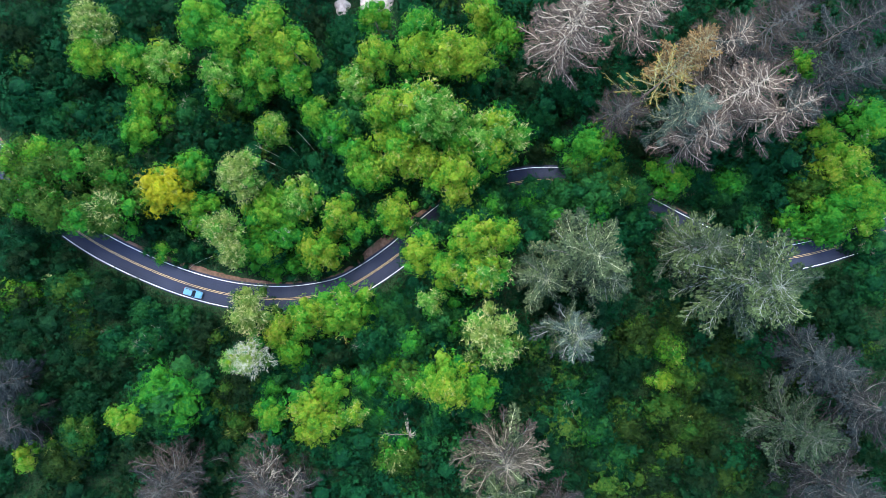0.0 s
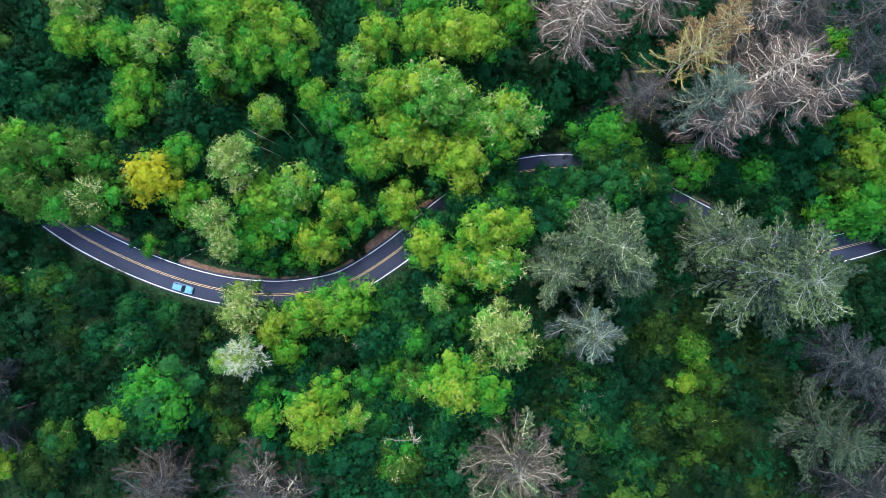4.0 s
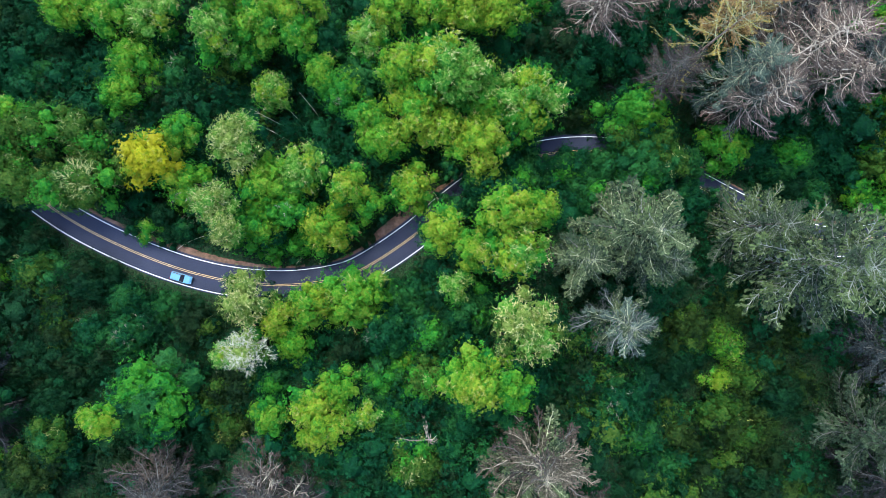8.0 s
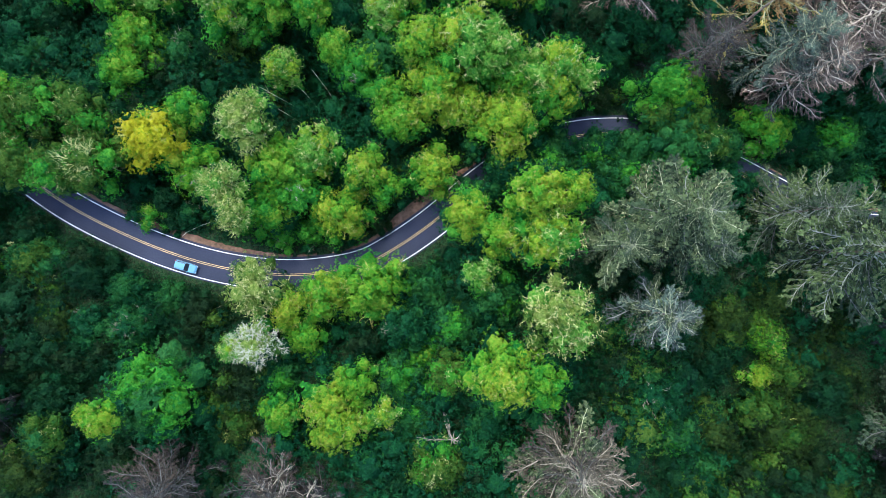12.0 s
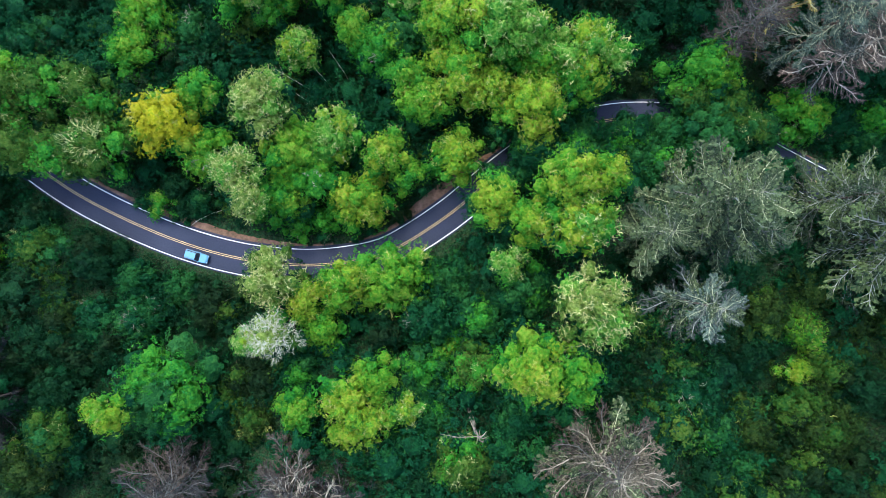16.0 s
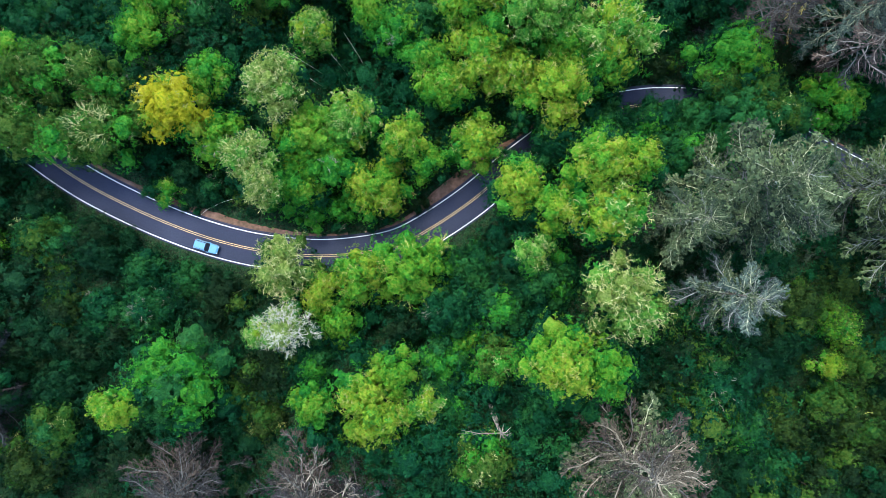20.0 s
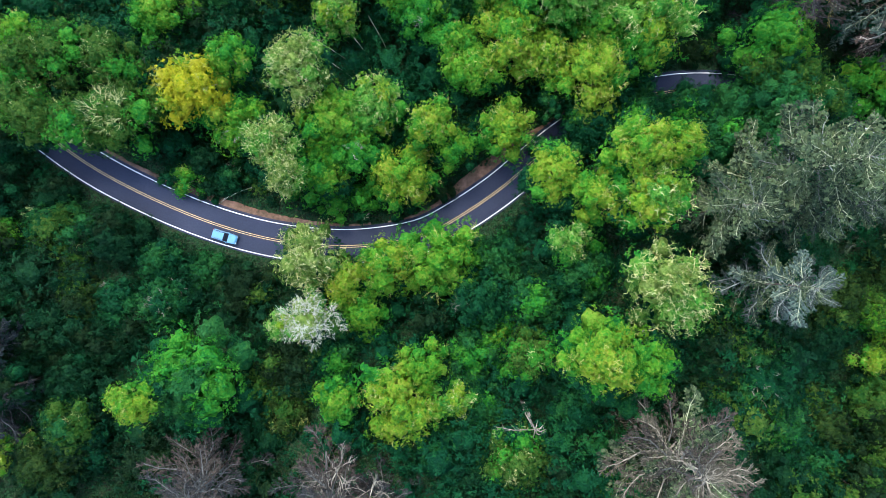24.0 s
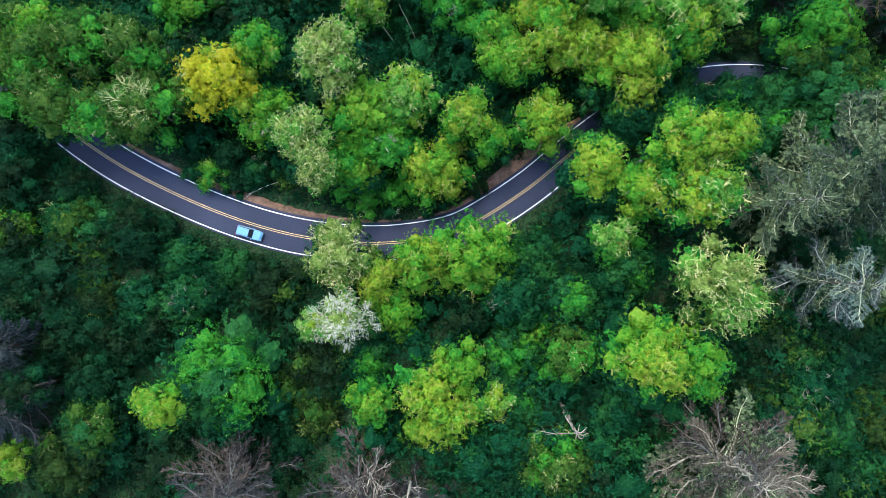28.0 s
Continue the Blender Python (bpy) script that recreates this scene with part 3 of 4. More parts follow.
def bough(colour, variant, dead):
    """A conifer's bough of length 1 along x: a stem that sags and turns up at its tip, with side twigs and sprays."""
    key = (colour, variant)
    if key not in BOUGHS:
        rng = np.random.default_rng(variant * 3 + 11)
        bend = rng.uniform(-0.12, 0.12)

        def along(t):
            return Vector((t, bend * t * t + (0.045 if dead else 0.02) * (math.sin(t * 8 + variant * 2) - math.sin(variant * 2)), -0.16 * math.sin(t * 2.4) * t ** 0.5 + 0.17 * t ** 3))
        thick = 1.25 if dead else 0.9
        sv, sf = tube([along(t) for t in (0, 0.2, 0.4, 0.6, 0.8, 1.0)], [0.015 * thick, 0.013 * thick, 0.011 * thick, 0.009 * thick, 0.006 * thick, 0.002], 4)
        verts, faces = [tuple(v) for v in sv], list(sf)
        wood = len(faces)
        up = Vector((0, 0, 1))

        def tri(a, b, c):
            o = len(verts)
            verts.extend([tuple(a), tuple(b), tuple(c)])
            faces.append((o, o + 1, o + 2))

        slots = [1] * wood

        fat = 0.0085 if dead else 0.012 if colour == "gold" else 0.024 if colour == "greygreen" else 0.016 if colour == "olivegreen" else 0.018
        hang = 0.05 if dead else -0.30

        def spray(q, lean, count):
            o = len(verts)
            verts.append(tuple(q))
            for j in range(count):
                f = (lean + Vector(rng.normal(0, 0.7 if colour == "greygreen" else 0.42, 3).tolist())).normalized()
                l2 = (0.075 if dead else 0.036 if colour == "gold" else 0.066) * rng.uniform(0.6, 1.35)
                b = f.cross(Vector(rng.normal(0, 0.5, 3).tolist()) + up).normalized() * (fat * rng.uniform(0.6, 1.35))
                verts.extend([tuple(q + f * l2 - b), tuple(q + f * l2 * 0.9 + b)])
                faces.append((o, o + 1 + 2 * j, o + 2 + 2 * j))
                slots.append(0)
        for k in range(16):
            t = 0.14 + 0.82 * (k + rng.uniform(0, 1)) / 16
            p = along(t)
            d = Vector((rng.uniform(0.7, 1.1), (1 if k % 2 else -1) * rng.uniform(0.5, 0.95), rng.uniform(-0.25, 0.2))).normalized()
            ln = rng.uniform(0.75, 1.2) * (0.10 + 0.24 * (1 - t))
            e = p + d * ln
            w, th = d.cross(up).normalized(), 0.0085 if colour == "olivegreen" else 0.0055
            tri(p - w * th, p + w * th, e)
            tri(p - up * th, p + up * th, e)
            slots.extend([1, 1])
            for j in range(5):
                spray(p.lerp(e, 0.2 + 0.2 * j), d * 0.8 + Vector((0.3, 0, hang)), 4)
        for k in range(12):
            spray(along(0.15 + 0.075 * k), Vector((0.9, 0, hang)), 5)
        me = mesh_from("bough", verts, faces, NEEDLE[colour])
        me.materials.append((DUSK_STEM if colour == "brown" else GREY_WOOD if colour == "bleached" else ASH_STEM if colour == "silvergrey" else DUSK_STEM if colour == "plum" else DEAD_STEM) if dead else (DUSK_STEM if colour in ("dusk", "darkgreen") else ASH_STEM if colour == "olivegreen" else LICHEN_STEM))
        me.polygons.foreach_set("material_index", slots)
        BOUGHS[key] = me
    return BOUGHS[key]


CON_WORDS = {
    "bleached": "dead spruce tree with bleached pale stems over dark twigs", "deadgrey": "dead spruce tree with bare pale grey branches", "ash": "dying spruce tree with ash-grey branches", "brown": "dead spruce tree with dry brown branches",
    "plum": "dead spruce tree with purplish grey branches", "silvergrey": "dead spruce tree with silvery bare branches", "gold": "spruce tree with yellow-green needled boughs",
    "amber": "dying spruce tree with amber-brown needles", "blue": "spruce tree with blue-green needled boughs", "greygreen": "tall spruce tree with thin grey-green boughs",
    "olivegreen": "broad spruce tree with olive-green drooping boughs", "dusk": "dark blue-grey spruce tree with shade in its colour", "darkgreen": "dark green spruce tree with feathery boughs",
}


DEAD = ("bleached", "deadgrey", "ash", "brown", "plum", "silvergrey")
# boughs of one tree differ in how far they have died back
BOUGH_MIX = {
    "bleached": ("bleached", "bleached", "bleached", "brown", "greygreen"), "greygreen": ("greygreen", "greygreen", "greygreen", "greygreen", "olivegreen", "darkgreen"), "deadgrey": ("deadgrey", "deadgrey", "ash"),
    "silvergrey": ("silvergrey", "blue", "silvergrey", "greygreen"), "brown": ("brown", "brown", "plum"), "ash": ("ash", "ash", "silvergrey", "deadgrey"),
    "olivegreen": ("olivegreen", "olivegreen", "olivegreen", "darkgreen"), "plum": ("plum", "plum", "dusk"),
}


def conifer(x, y, top, r, colour):
    rng = random.Random(int((x + 300) * 17 + (y + 300) * 311))
    g = gz(x, y)
    h = max(top - g, 8)
    TREES.append((x, y, r * 0.7))
    tree = thing("spruce_tree", x, y, g, CON_WORDS[colour], "tree", "forest spruce trees")
    part("trunk", mesh_from("trunk", *tube([(0, 0, -0.8), (0.1, 0, h * 0.4), (0, 0.1, h * 0.75), (0, 0, h)], [0.16 + h * 0.010, 0.08 + h * 0.006, 0.04 + h * 0.002, 0.02], 7), BARK_DARK, True), tree)
    crown = h * 0.9
    n = int(30 + 1.5 * r + 0.9 * h)
    n = int(n * 0.55) if colour == "gold" else n
    for k in range(n):
        t = (k + rng.uniform(0, 1)) / n
        z = h - 0.2 - crown * t ** 1.5
        ln = r * (0.16 + 0.92 * t ** 0.6) * rng.uniform(0.6, 1.1) if t < 0.7 else r * rng.uniform(0.55, 1.05)
        a = k * 137.5 + rng.uniform(-25, 25)
        pitch = -34 + 44 * t + rng.uniform(-9, 9)
        m4 = pose(0, 0, z, 0, 0, a) @ pose(0, 0, 0, rng.uniform(-25, 25), pitch, 0) @ Matrix.Diagonal((ln, ln * (0.8 + 0.4 * (1 - t)) * (0.30 if colour == "gold" else 1.0), ln, 1))
        shade = rng.choice(BOUGH_MIX.get(colour, (colour,)))
        part("bough", bough(shade, rng.randrange(5), shade in DEAD), tree, m4)
    return tree


def bare_tree(x, y, top, r, material, label, limbs=7, seed=1, spread=0.9, thick=0.09, levels=4):
    """A leafless broadleaf tree: trunk, and limbs that fork into crooked branches and twigs."""
    rng = random.Random(seed)
    g = gz(x, y)
    h = top - g
    TREES.append((x, y, r * 0.4))
    tree = thing("bare_tree", x, y, g, label, "tree", "bare trees")
    fork = h - 0.95 * r
    part("trunk", mesh_from("trunk", *tube([(0, 0, -0.6), (0.2, 0.1, fork * 0.5), (0, 0, fork), (0.1, 0.2, fork + 0.4 * r)], [0.30, 0.24, 0.15, 0.06], 6), BARK, True), tree)

    def grow(p, d, ln, rad, level, pieces):
        q = p + d * ln * 0.5 + Vector([rng.uniform(-0.12, 0.12) * ln for _ in range(3)])
        e = p + d * ln
        pieces.append(tube([p, q, e], [rad, rad * 0.85, rad * 0.62], 4 if level < 2 else 3))
        if level < levels:
            for _ in range(3 if level < 2 else 2):
                t = rng.uniform(0.45, 1.0)
                nd = (d + Vector((rng.uniform(-1, 1), rng.uniform(-1, 1), rng.uniform(-0.4, 0.7))) * 0.95).normalized()
                grow(p.lerp(e, t) if t < 0.95 else e, nd, ln * rng.uniform(0.6, 0.85), rad * 0.64, level + 1, pieces)
    for k in range(limbs):
        a = 2 * math.pi * (k + rng.uniform(-0.3, 0.3)) / limbs
        d = Vector((math.cos(a) * spread, math.sin(a) * spread, rng.uniform(0.5, 1.1))).normalized()
        pieces = []
        grow(Vector((0, 0, fork + rng.uniform(-0.2, 0.3) * r * 0.5)), d, r * 0.36, thick, 0, pieces)
        part("limb", mesh_from("limb", *joined(pieces), material), tree)
    return tree


broadleaf(-86.4, 54.5, 13, 6.0, "silver")
broadleaf(-86.9, 47.0, 12, 5.3, "sunny")
broadleaf(-79.1, 46.3, 10, 5.3, "lime")
broadleaf(-68.8, 46.8, 10, 5.6, "pale")
broadleaf(-59.5, 55.7, 14, 6.1, "lime")
broadleaf(-52.4, 51.1, 15, 6.5, "lime")
broadleaf(-54.0, 41.8, 14, 5.7, "pale")
broadleaf(-42.3, 53.8, 15, 6.5, "sunny")
broadleaf(-36.2, 48.3, 15, 6.0, "sunny")
broadleaf(-44.0, 43.8, 14, 6.3, "lime")
broadleaf(-35.8, 40.8, 13, 4.1, "lime")
broadleaf(-29.9, 40.7, 9, 4.8, "teal")
broadleaf(-49.0, 36.8, 7, 3.6, "green")
broadleaf(-75.0, 36.3, 8, 6.8, "lime")
broadleaf(-75.9, 29.9, 9, 5.9, "green")
broadleaf(-74.2, 25.9, 4, 5.6, "teal")
broadleaf(-66.0, 35.1, 4, 6.7, "teal")
broadleaf(-70.7, 42.5, 3, 5.9, "teal")
broadleaf(-96.8, 18.9, 16, 6.2, "sage")
broadleaf(-89.7, 20.5, 16, 5.7, "sage")
broadleaf(-81.0, 19.0, 15, 6.0, "sage")
broadleaf(-93.9, 10.1, 16, 5.7, "sage")
broadleaf(-86.7, 8.4, 16, 5.1, "sage")
broadleaf(-79.0, 9.3, 16, 7.4, "sage")
broadleaf(-77.7, 16.1, 10, 5.3, "teal")
broadleaf(-98.1, 31.0, 6, 6.5, "teal")
broadleaf(-66.2, 13.4, 16, 6.3, "gold")
broadleaf(-60.5, 20.3, 14, 4.4, "lime")
broadleaf(-59.3, 9.1, 12, 5.8, "green")
broadleaf(-48.0, 17.0, 19, 5.5, "silver")
broadleaf(-42.9, 30.4, 9, 4.4, "pale")
broadleaf(-26.3, 29.8, 12, 5.5, "green")
broadleaf(-31.1, 33.6, 11, 4.3, "lime")
broadleaf(-20.9, 22.9, 14, 4.6, "lime")
broadleaf(15.0, 13.8, 7, 3.6, "teal")
broadleaf(21.2, 14.2, 5, 2.9, "teal")
broadleaf(26.8, 14.5, 5, 2.7, "teal")
broadleaf(56.9, 6.1, 5, 2.7, "teal")
broadleaf(-43.0, -32.8, 14, 4.2, "teal")
broadleaf(-16.0, -40.4, 16, 4.6, "jade")
broadleaf(54.2, 7.3, 6, 2.4, "teal")
broadleaf(-86.2, -44.4, 17, 5.0, "deep")
broadleaf(-73.8, -23.5, 10, 6.0, "teal")
broadleaf(-88.7, -23.7, 9, 3.1, "olive")
broadleaf(-51.9, -33.5, 14, 3.7, "olive")
broadleaf(-40.5, -32.3, 15, 4.1, "jade")
broadleaf(-52.2, 4.7, 18, 4.5, "silver")
broadleaf(-49.3, -0.3, 18, 4.4, "silver")
broadleaf(-43.4, 8.2, 15, 6.8, "lime")
broadleaf(-44.8, 0.8, 13, 5.5, "green")
broadleaf(-35.8, 12.1, 14, 6.0, "pale")
broadleaf(-38.0, 3.5, 13, 5.8, "green")
broadleaf(-30.6, 0.1, 13, 6.3, "sunny")
broadleaf(-24.7, 7.9, 15, 4.9, "sunny")
broadleaf(-20.7, 4.0, 12, 3.9, "green")
broadleaf(-11.3, 8.3, 13, 5.3, "sunny")
broadleaf(-2.2, 4.6, 9, 3.0, "teal")
broadleaf(-4.2, 33.2, 19, 7.1, "pale")
broadleaf(1.4, 31.1, 18, 6.1, "pale")
broadleaf(-12.5, 34.3, 17, 5.9, "sunny")
broadleaf(-22.8, 32.5, 11, 6.7, "jade")
broadleaf(-21.5, 39.7, 14, 4.9, "pale")
broadleaf(-16.1, 46.6, 14, 4.9, "sunny")
broadleaf(-6.6, 46.6, 14, 5.2, "sunny")
broadleaf(0.1, 46.6, 16, 5.7, "sunny")
broadleaf(6.4, 45.5, 16, 5.7, "sunny")
broadleaf(-5.4, 53.9, 12, 5.5, "lime")
broadleaf(-18.0, 18.2, 15, 4.9, "sunny")
broadleaf(-11.3, 24.2, 15, 7.0, "sunny")
broadleaf(-5.3, 21.1, 14, 5.5, "sunny")
broadleaf(2.8, 17.1, 17, 6.4, "sunny")
broadleaf(12.9, 26.6, 19, 7.1, "pale")
broadleaf(5.1, 26.5, 14, 5.5, "lime")
broadleaf(11.5, 21.4, 15, 5.0, "green")
broadleaf(9.2, 14.8, 9, 5.4, "teal")
broadleaf(6.1, 1.9, 30, 5.3, "sunny")
broadleaf(13.2, 2.8, 28, 4.2, "sunny")
broadleaf(-5.5, -0.9, 24, 4.8, "sunny")
broadleaf(9.4, -4.9, 30, 6.1, "pale")
broadleaf(1.4, -4.8, 26, 4.2, "sunny")
broadleaf(-2.7, -10.9, 24, 3.6, "pale")
broadleaf(0.8, -16.1, 20, 5.5, "jade")
broadleaf(10.8, -18.0, 33, 6.6, "silver")
broadleaf(0.1, -28.6, 33, 6.1, "sunny")
broadleaf(6.9, -29.8, 31, 4.8, "green")
broadleaf(-44.5, -14.6, 18, 6.1, "silver")
broadleaf(-39.0, -19.1, 16, 4.3, "sunny")
broadleaf(-33.0, -15.3, 17, 5.1, "sunny")
broadleaf(-35.6, -24.6, 15, 4.8, "lime")
broadleaf(-23.7, -15.6, 18, 7.4, "lime")
broadleaf(-42.4, -33.3, 10, 5.9, "teal")
broadleaf(-29.0, -38.3, 23, 6.9, "sunny")
broadleaf(-25.6, -33.0, 20, 4.4, "lime")
broadleaf(-20.8, -37.2, 20, 3.7, "pale")
broadleaf(-19.1, -40.5, 12, 6.4, "jade")
broadleaf(35.6, 25.0, 15, 7.8, "green")
broadleaf(37.9, 13.3, 15, 6.5, "jade")
broadleaf(42.5, 14.2, 15, 3.8, "deep")
broadleaf(48.5, 5.4, 10, 6.2, "teal")
broadleaf(22.3, 12.5, 8, 5.4, "jade")
broadleaf(35.2, 7.0, 12, 6.4, "jade")
broadleaf(25.8, 5.5, 14, 4.9, "jade")
broadleaf(57.6, 18.2, 10, 6.2, "green")
broadleaf(67.7, 15.1, 6, 5.2, "teal")
broadleaf(75.9, 13.1, 5, 4.9, "teal")
broadleaf(95.7, 8.5, 12, 8.3, "green")
broadleaf(97.4, 21.2, 14, 7.1, "sunny")
broadleaf(91.5, 28.5, 12, 3.6, "sunny")
broadleaf(91.4, 16.2, 10, 6.4, "sage")
broadleaf(103.2, 30.7, 14, 6.3, "green")
broadleaf(102.6, 13.1, 13, 6.3, "lime")
broadleaf(87.0, 44.8, 14, 4.1, "lime")
broadleaf(82.4, 20.2, 6, 5.8, "teal")
broadleaf(-106.0, -12.5, 9, 6.5, "green")
broadleaf(-94.7, -9.9, 9, 6.4, "deep", 0.5)
# dark kinds on this slope also stand in for its shade
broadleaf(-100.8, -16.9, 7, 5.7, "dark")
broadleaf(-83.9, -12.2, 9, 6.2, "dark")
broadleaf(-74.6, -15.9, 8, 4.6, "teal")
broadleaf(-67.8, -18.5, 5, 4.9, "jade")
broadleaf(-59.3, -21.2, 9, 6.2, "olive")
broadleaf(-89.4, -22.6, 8, 5.0, "moss")
broadleaf(-63.8, -35.6, 23, 9.8, "jade")
broadleaf(-70.6, -37.4, 26, 4.0, "sunny")
broadleaf(-60.9, -43.9, 14, 6.0, "dark")
broadleaf(-47.4, -33.5, 15, 6.2, "olive")
broadleaf(-49.2, -41.1, 14, 5.5, "moss")
broadleaf(-39.9, -37.9, 20, 4.4, "lime")
broadleaf(-87.4, -46.3, 15, 6.2, "dark")
broadleaf(-91.0, -51.0, 15, 6.0, "moss")
broadleaf(-100.6, -50.2, 13, 3.3, "sunny")
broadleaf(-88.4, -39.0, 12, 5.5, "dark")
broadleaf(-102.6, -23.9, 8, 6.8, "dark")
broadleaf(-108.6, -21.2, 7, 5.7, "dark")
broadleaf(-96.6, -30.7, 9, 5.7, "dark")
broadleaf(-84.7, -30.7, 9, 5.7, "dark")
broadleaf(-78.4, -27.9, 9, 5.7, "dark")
broadleaf(30.0, -34.2, 20, 8.8, "teal")
broadleaf(33.0, -41.9, 18, 5.6, "jade")
broadleaf(20.5, -32.7, 18, 5.3, "dark")
broadleaf(55.5, -24.7, 12, 4.4, "lime")
broadleaf(53.2, -31.9, 12, 3.3, "sunny")
broadleaf(48.1, -53.1, 18, 5.3, "olive")
broadleaf(59.9, -53.7, 18, 5.3, "dark")
broadleaf(65.7, -35.0, 14, 5.5, "dark")
broadleaf(97.3, -16.6, 10, 7.0, "dark")
broadleaf(107.0, -8.4, 8, 6.5, "teal")
broadleaf(-17.6, -51.1, 18, 5.3, "dark")
broadleaf(-81.9, -24.3, 9, 5.2, "teal")
broadleaf(-7.2, -21.9, 19, 4.5, "jade")
broadleaf(-8.0, -31.1, 20, 5.0, "sage")
broadleaf(-9.9, -47.2, 22, 5.5, "sage")
broadleaf(-0.9, -39.7, 20, 4.4, "teal")
broadleaf(-17.0, -22.3, 17, 5.0, "teal")
broadleaf(14.2, 17.2, 7, 2.8, "jade")
broadleaf(20.0, 13.8, 6, 3.2, "teal")
broadleaf(25.5, 14.4, 6, 3.0, "teal")
broadleaf(30.0, 14.6, 6, 2.8, "teal")
broadleaf(24.0, 32.1, 6, 5.8, "teal")
broadleaf(30.6, 39.4, 7, 5.5, "teal")
broadleaf(71.6, 15.3, 9, 6.2, "jade")
broadleaf(80.8, 24.2, 7, 6.0, "teal")
broadleaf(64.1, 17.5, 7, 4.9, "teal")
broadleaf(20.0, 24.5, 3, 3.0, "olive")
broadleaf(25.0, 25.0, 3, 3.2, "olive")
broadleaf(44.3, -43.4, 14, 6.8, "moss")
broadleaf(52.7, -39.1, 14, 6.4, "olive")
broadleaf(58.9, -43.7, 14, 6.0, "moss")
broadleaf(55.2, -51.1, 15, 6.1, "olive")
broadleaf(41.9, -51.7, 15, 5.9, "teal")
broadleaf(47.3, -22.2, 13, 5.4, "moss")
broadleaf(54.6, -23.8, 12, 5.0, "deep", 0.0)
broadleaf(43.8, -30.8, 12, 5.8, "dark")
broadleaf(59.6, -32.7, 12, 5.9, "moss")
broadleaf(-24.2, -25.6, 15, 4.5, "dark")
broadleaf(-17.5, -31.3, 17, 4.8, "jade")
broadleaf(-54.3, -37.6, 13, 5.2, "deep", 0.0)
broadleaf(19.3, -28.1, 16, 5.2, "teal")
broadleaf(-8.4, -54.3, 18, 5.0, "olive")
broadleaf(-11.9, -16.8, 8, 6.3, "jade")
broadleaf(-13.1, -27.8, 10, 6.2, "green")
broadleaf(4.2, 9.5, 12, 5.3, "teal")
broadleaf(12.2, 11.0, 10, 5.1, "jade")
broadleaf(23.9, 13.6, 9, 5.1, "teal")
broadleaf(31.1, 14.0, 10, 5.3, "jade")
broadleaf(34.2, 19.6, 12, 4.5, "deep")
broadleaf(39.9, 18.7, 12, 5.5, "deep")
broadleaf(47.3, 14.3, 10, 4.8, "teal")
broadleaf(96.5, 8.0, 10, 4.6, "green")
broadleaf(103.5, 8.6, 12, 5.6, "lime")
broadleaf(77.9, 7.6, 6, 4.9, "teal")
broadleaf(87.7, 6.1, 6, 4.3, "green")
broadleaf(72.1, 9.8, 6, 4.3, "dark")
broadleaf(108.2, 1.3, 8, 5.1, "teal")
broadleaf(-101.4, 12.6, 16, 5.4, "sage")
broadleaf(-102.3, 22.5, 14, 5.5, "sage")
broadleaf(-96.2, 12.8, 16, 5.4, "sage")
broadleaf(-103.3, 6.4, 10, 4.8, "dark")
broadleaf(-70.8, -0.6, 5, 3.3, "lime")
broadleaf(-74.2, 0.0, 3, 2.8, "teal")
broadleaf(-66.6, -2.1, 4, 3.2, "dark")
broadleaf(-62.8, 0.1, 5, 3.5, "teal")
broadleaf(-67.5, 2.5, 6, 3.5, "dark")
broadleaf(-43.1, -4.4, 7, 3.9, "green")
broadleaf(-37.1, -4.8, 7, 3.5, "green")
broadleaf(-31.6, -4.9, 6, 3.3, "teal")
broadleaf(-23.5, -1.3, 5, 3.1, "dark")
broadleaf(-19.8, 4.5, 5, 2.9, "olive")
broadleaf(-81.2, -12.9, 6, 3.1, "dark")
broadleaf(-88.4, -9.3, 7, 2.9, "teal")
broadleaf(-94.8, -2.4, 6, 3.5, "dark")
broadleaf(-104.4, -12.7, 10, 4.0, "olive")
broadleaf(-102.5, -26.1, 12, 4.4, "dark")
broadleaf(-96.7, -37.9, 18, 3.7, "dark")
broadleaf(-48.6, -26.2, 19, 2.9, "pale")
broadleaf(0.8, 5.3, 9, 3.6, "teal")
broadleaf(-3.6, 12.5, 10, 2.8, "teal")
broadleaf(-6.1, 6.4, 7, 2.2, "teal")
broadleaf(2.1, 13.1, 9, 3.4, "teal")
broadleaf(-103.6, 21.0, 14, 4.4, "lime")
broadleaf(-107.4, -3.6, 6, 3.5, "dark")
broadleaf(-96.1, 22.1, 15, 4.2, "lime")
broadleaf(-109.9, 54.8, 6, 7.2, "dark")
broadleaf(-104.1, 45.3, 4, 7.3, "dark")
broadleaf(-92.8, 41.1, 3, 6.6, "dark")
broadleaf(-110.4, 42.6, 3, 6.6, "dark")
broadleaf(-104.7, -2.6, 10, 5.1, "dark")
broadleaf(-26.0, 56.9, 0, 6.7, "teal")
broadleaf(13.6, 53.9, 8, 6.4, "lime")
broadleaf(25.5, 30.6, 4, 5.8, "dark")
broadleaf(9.9, 58.5, 10, 5.1, "sunny")
broadleaf(-17.2, 58.3, 10, 4.2, "lime")
broadleaf(100.5, -9.6, 6, 5.0, "dark")

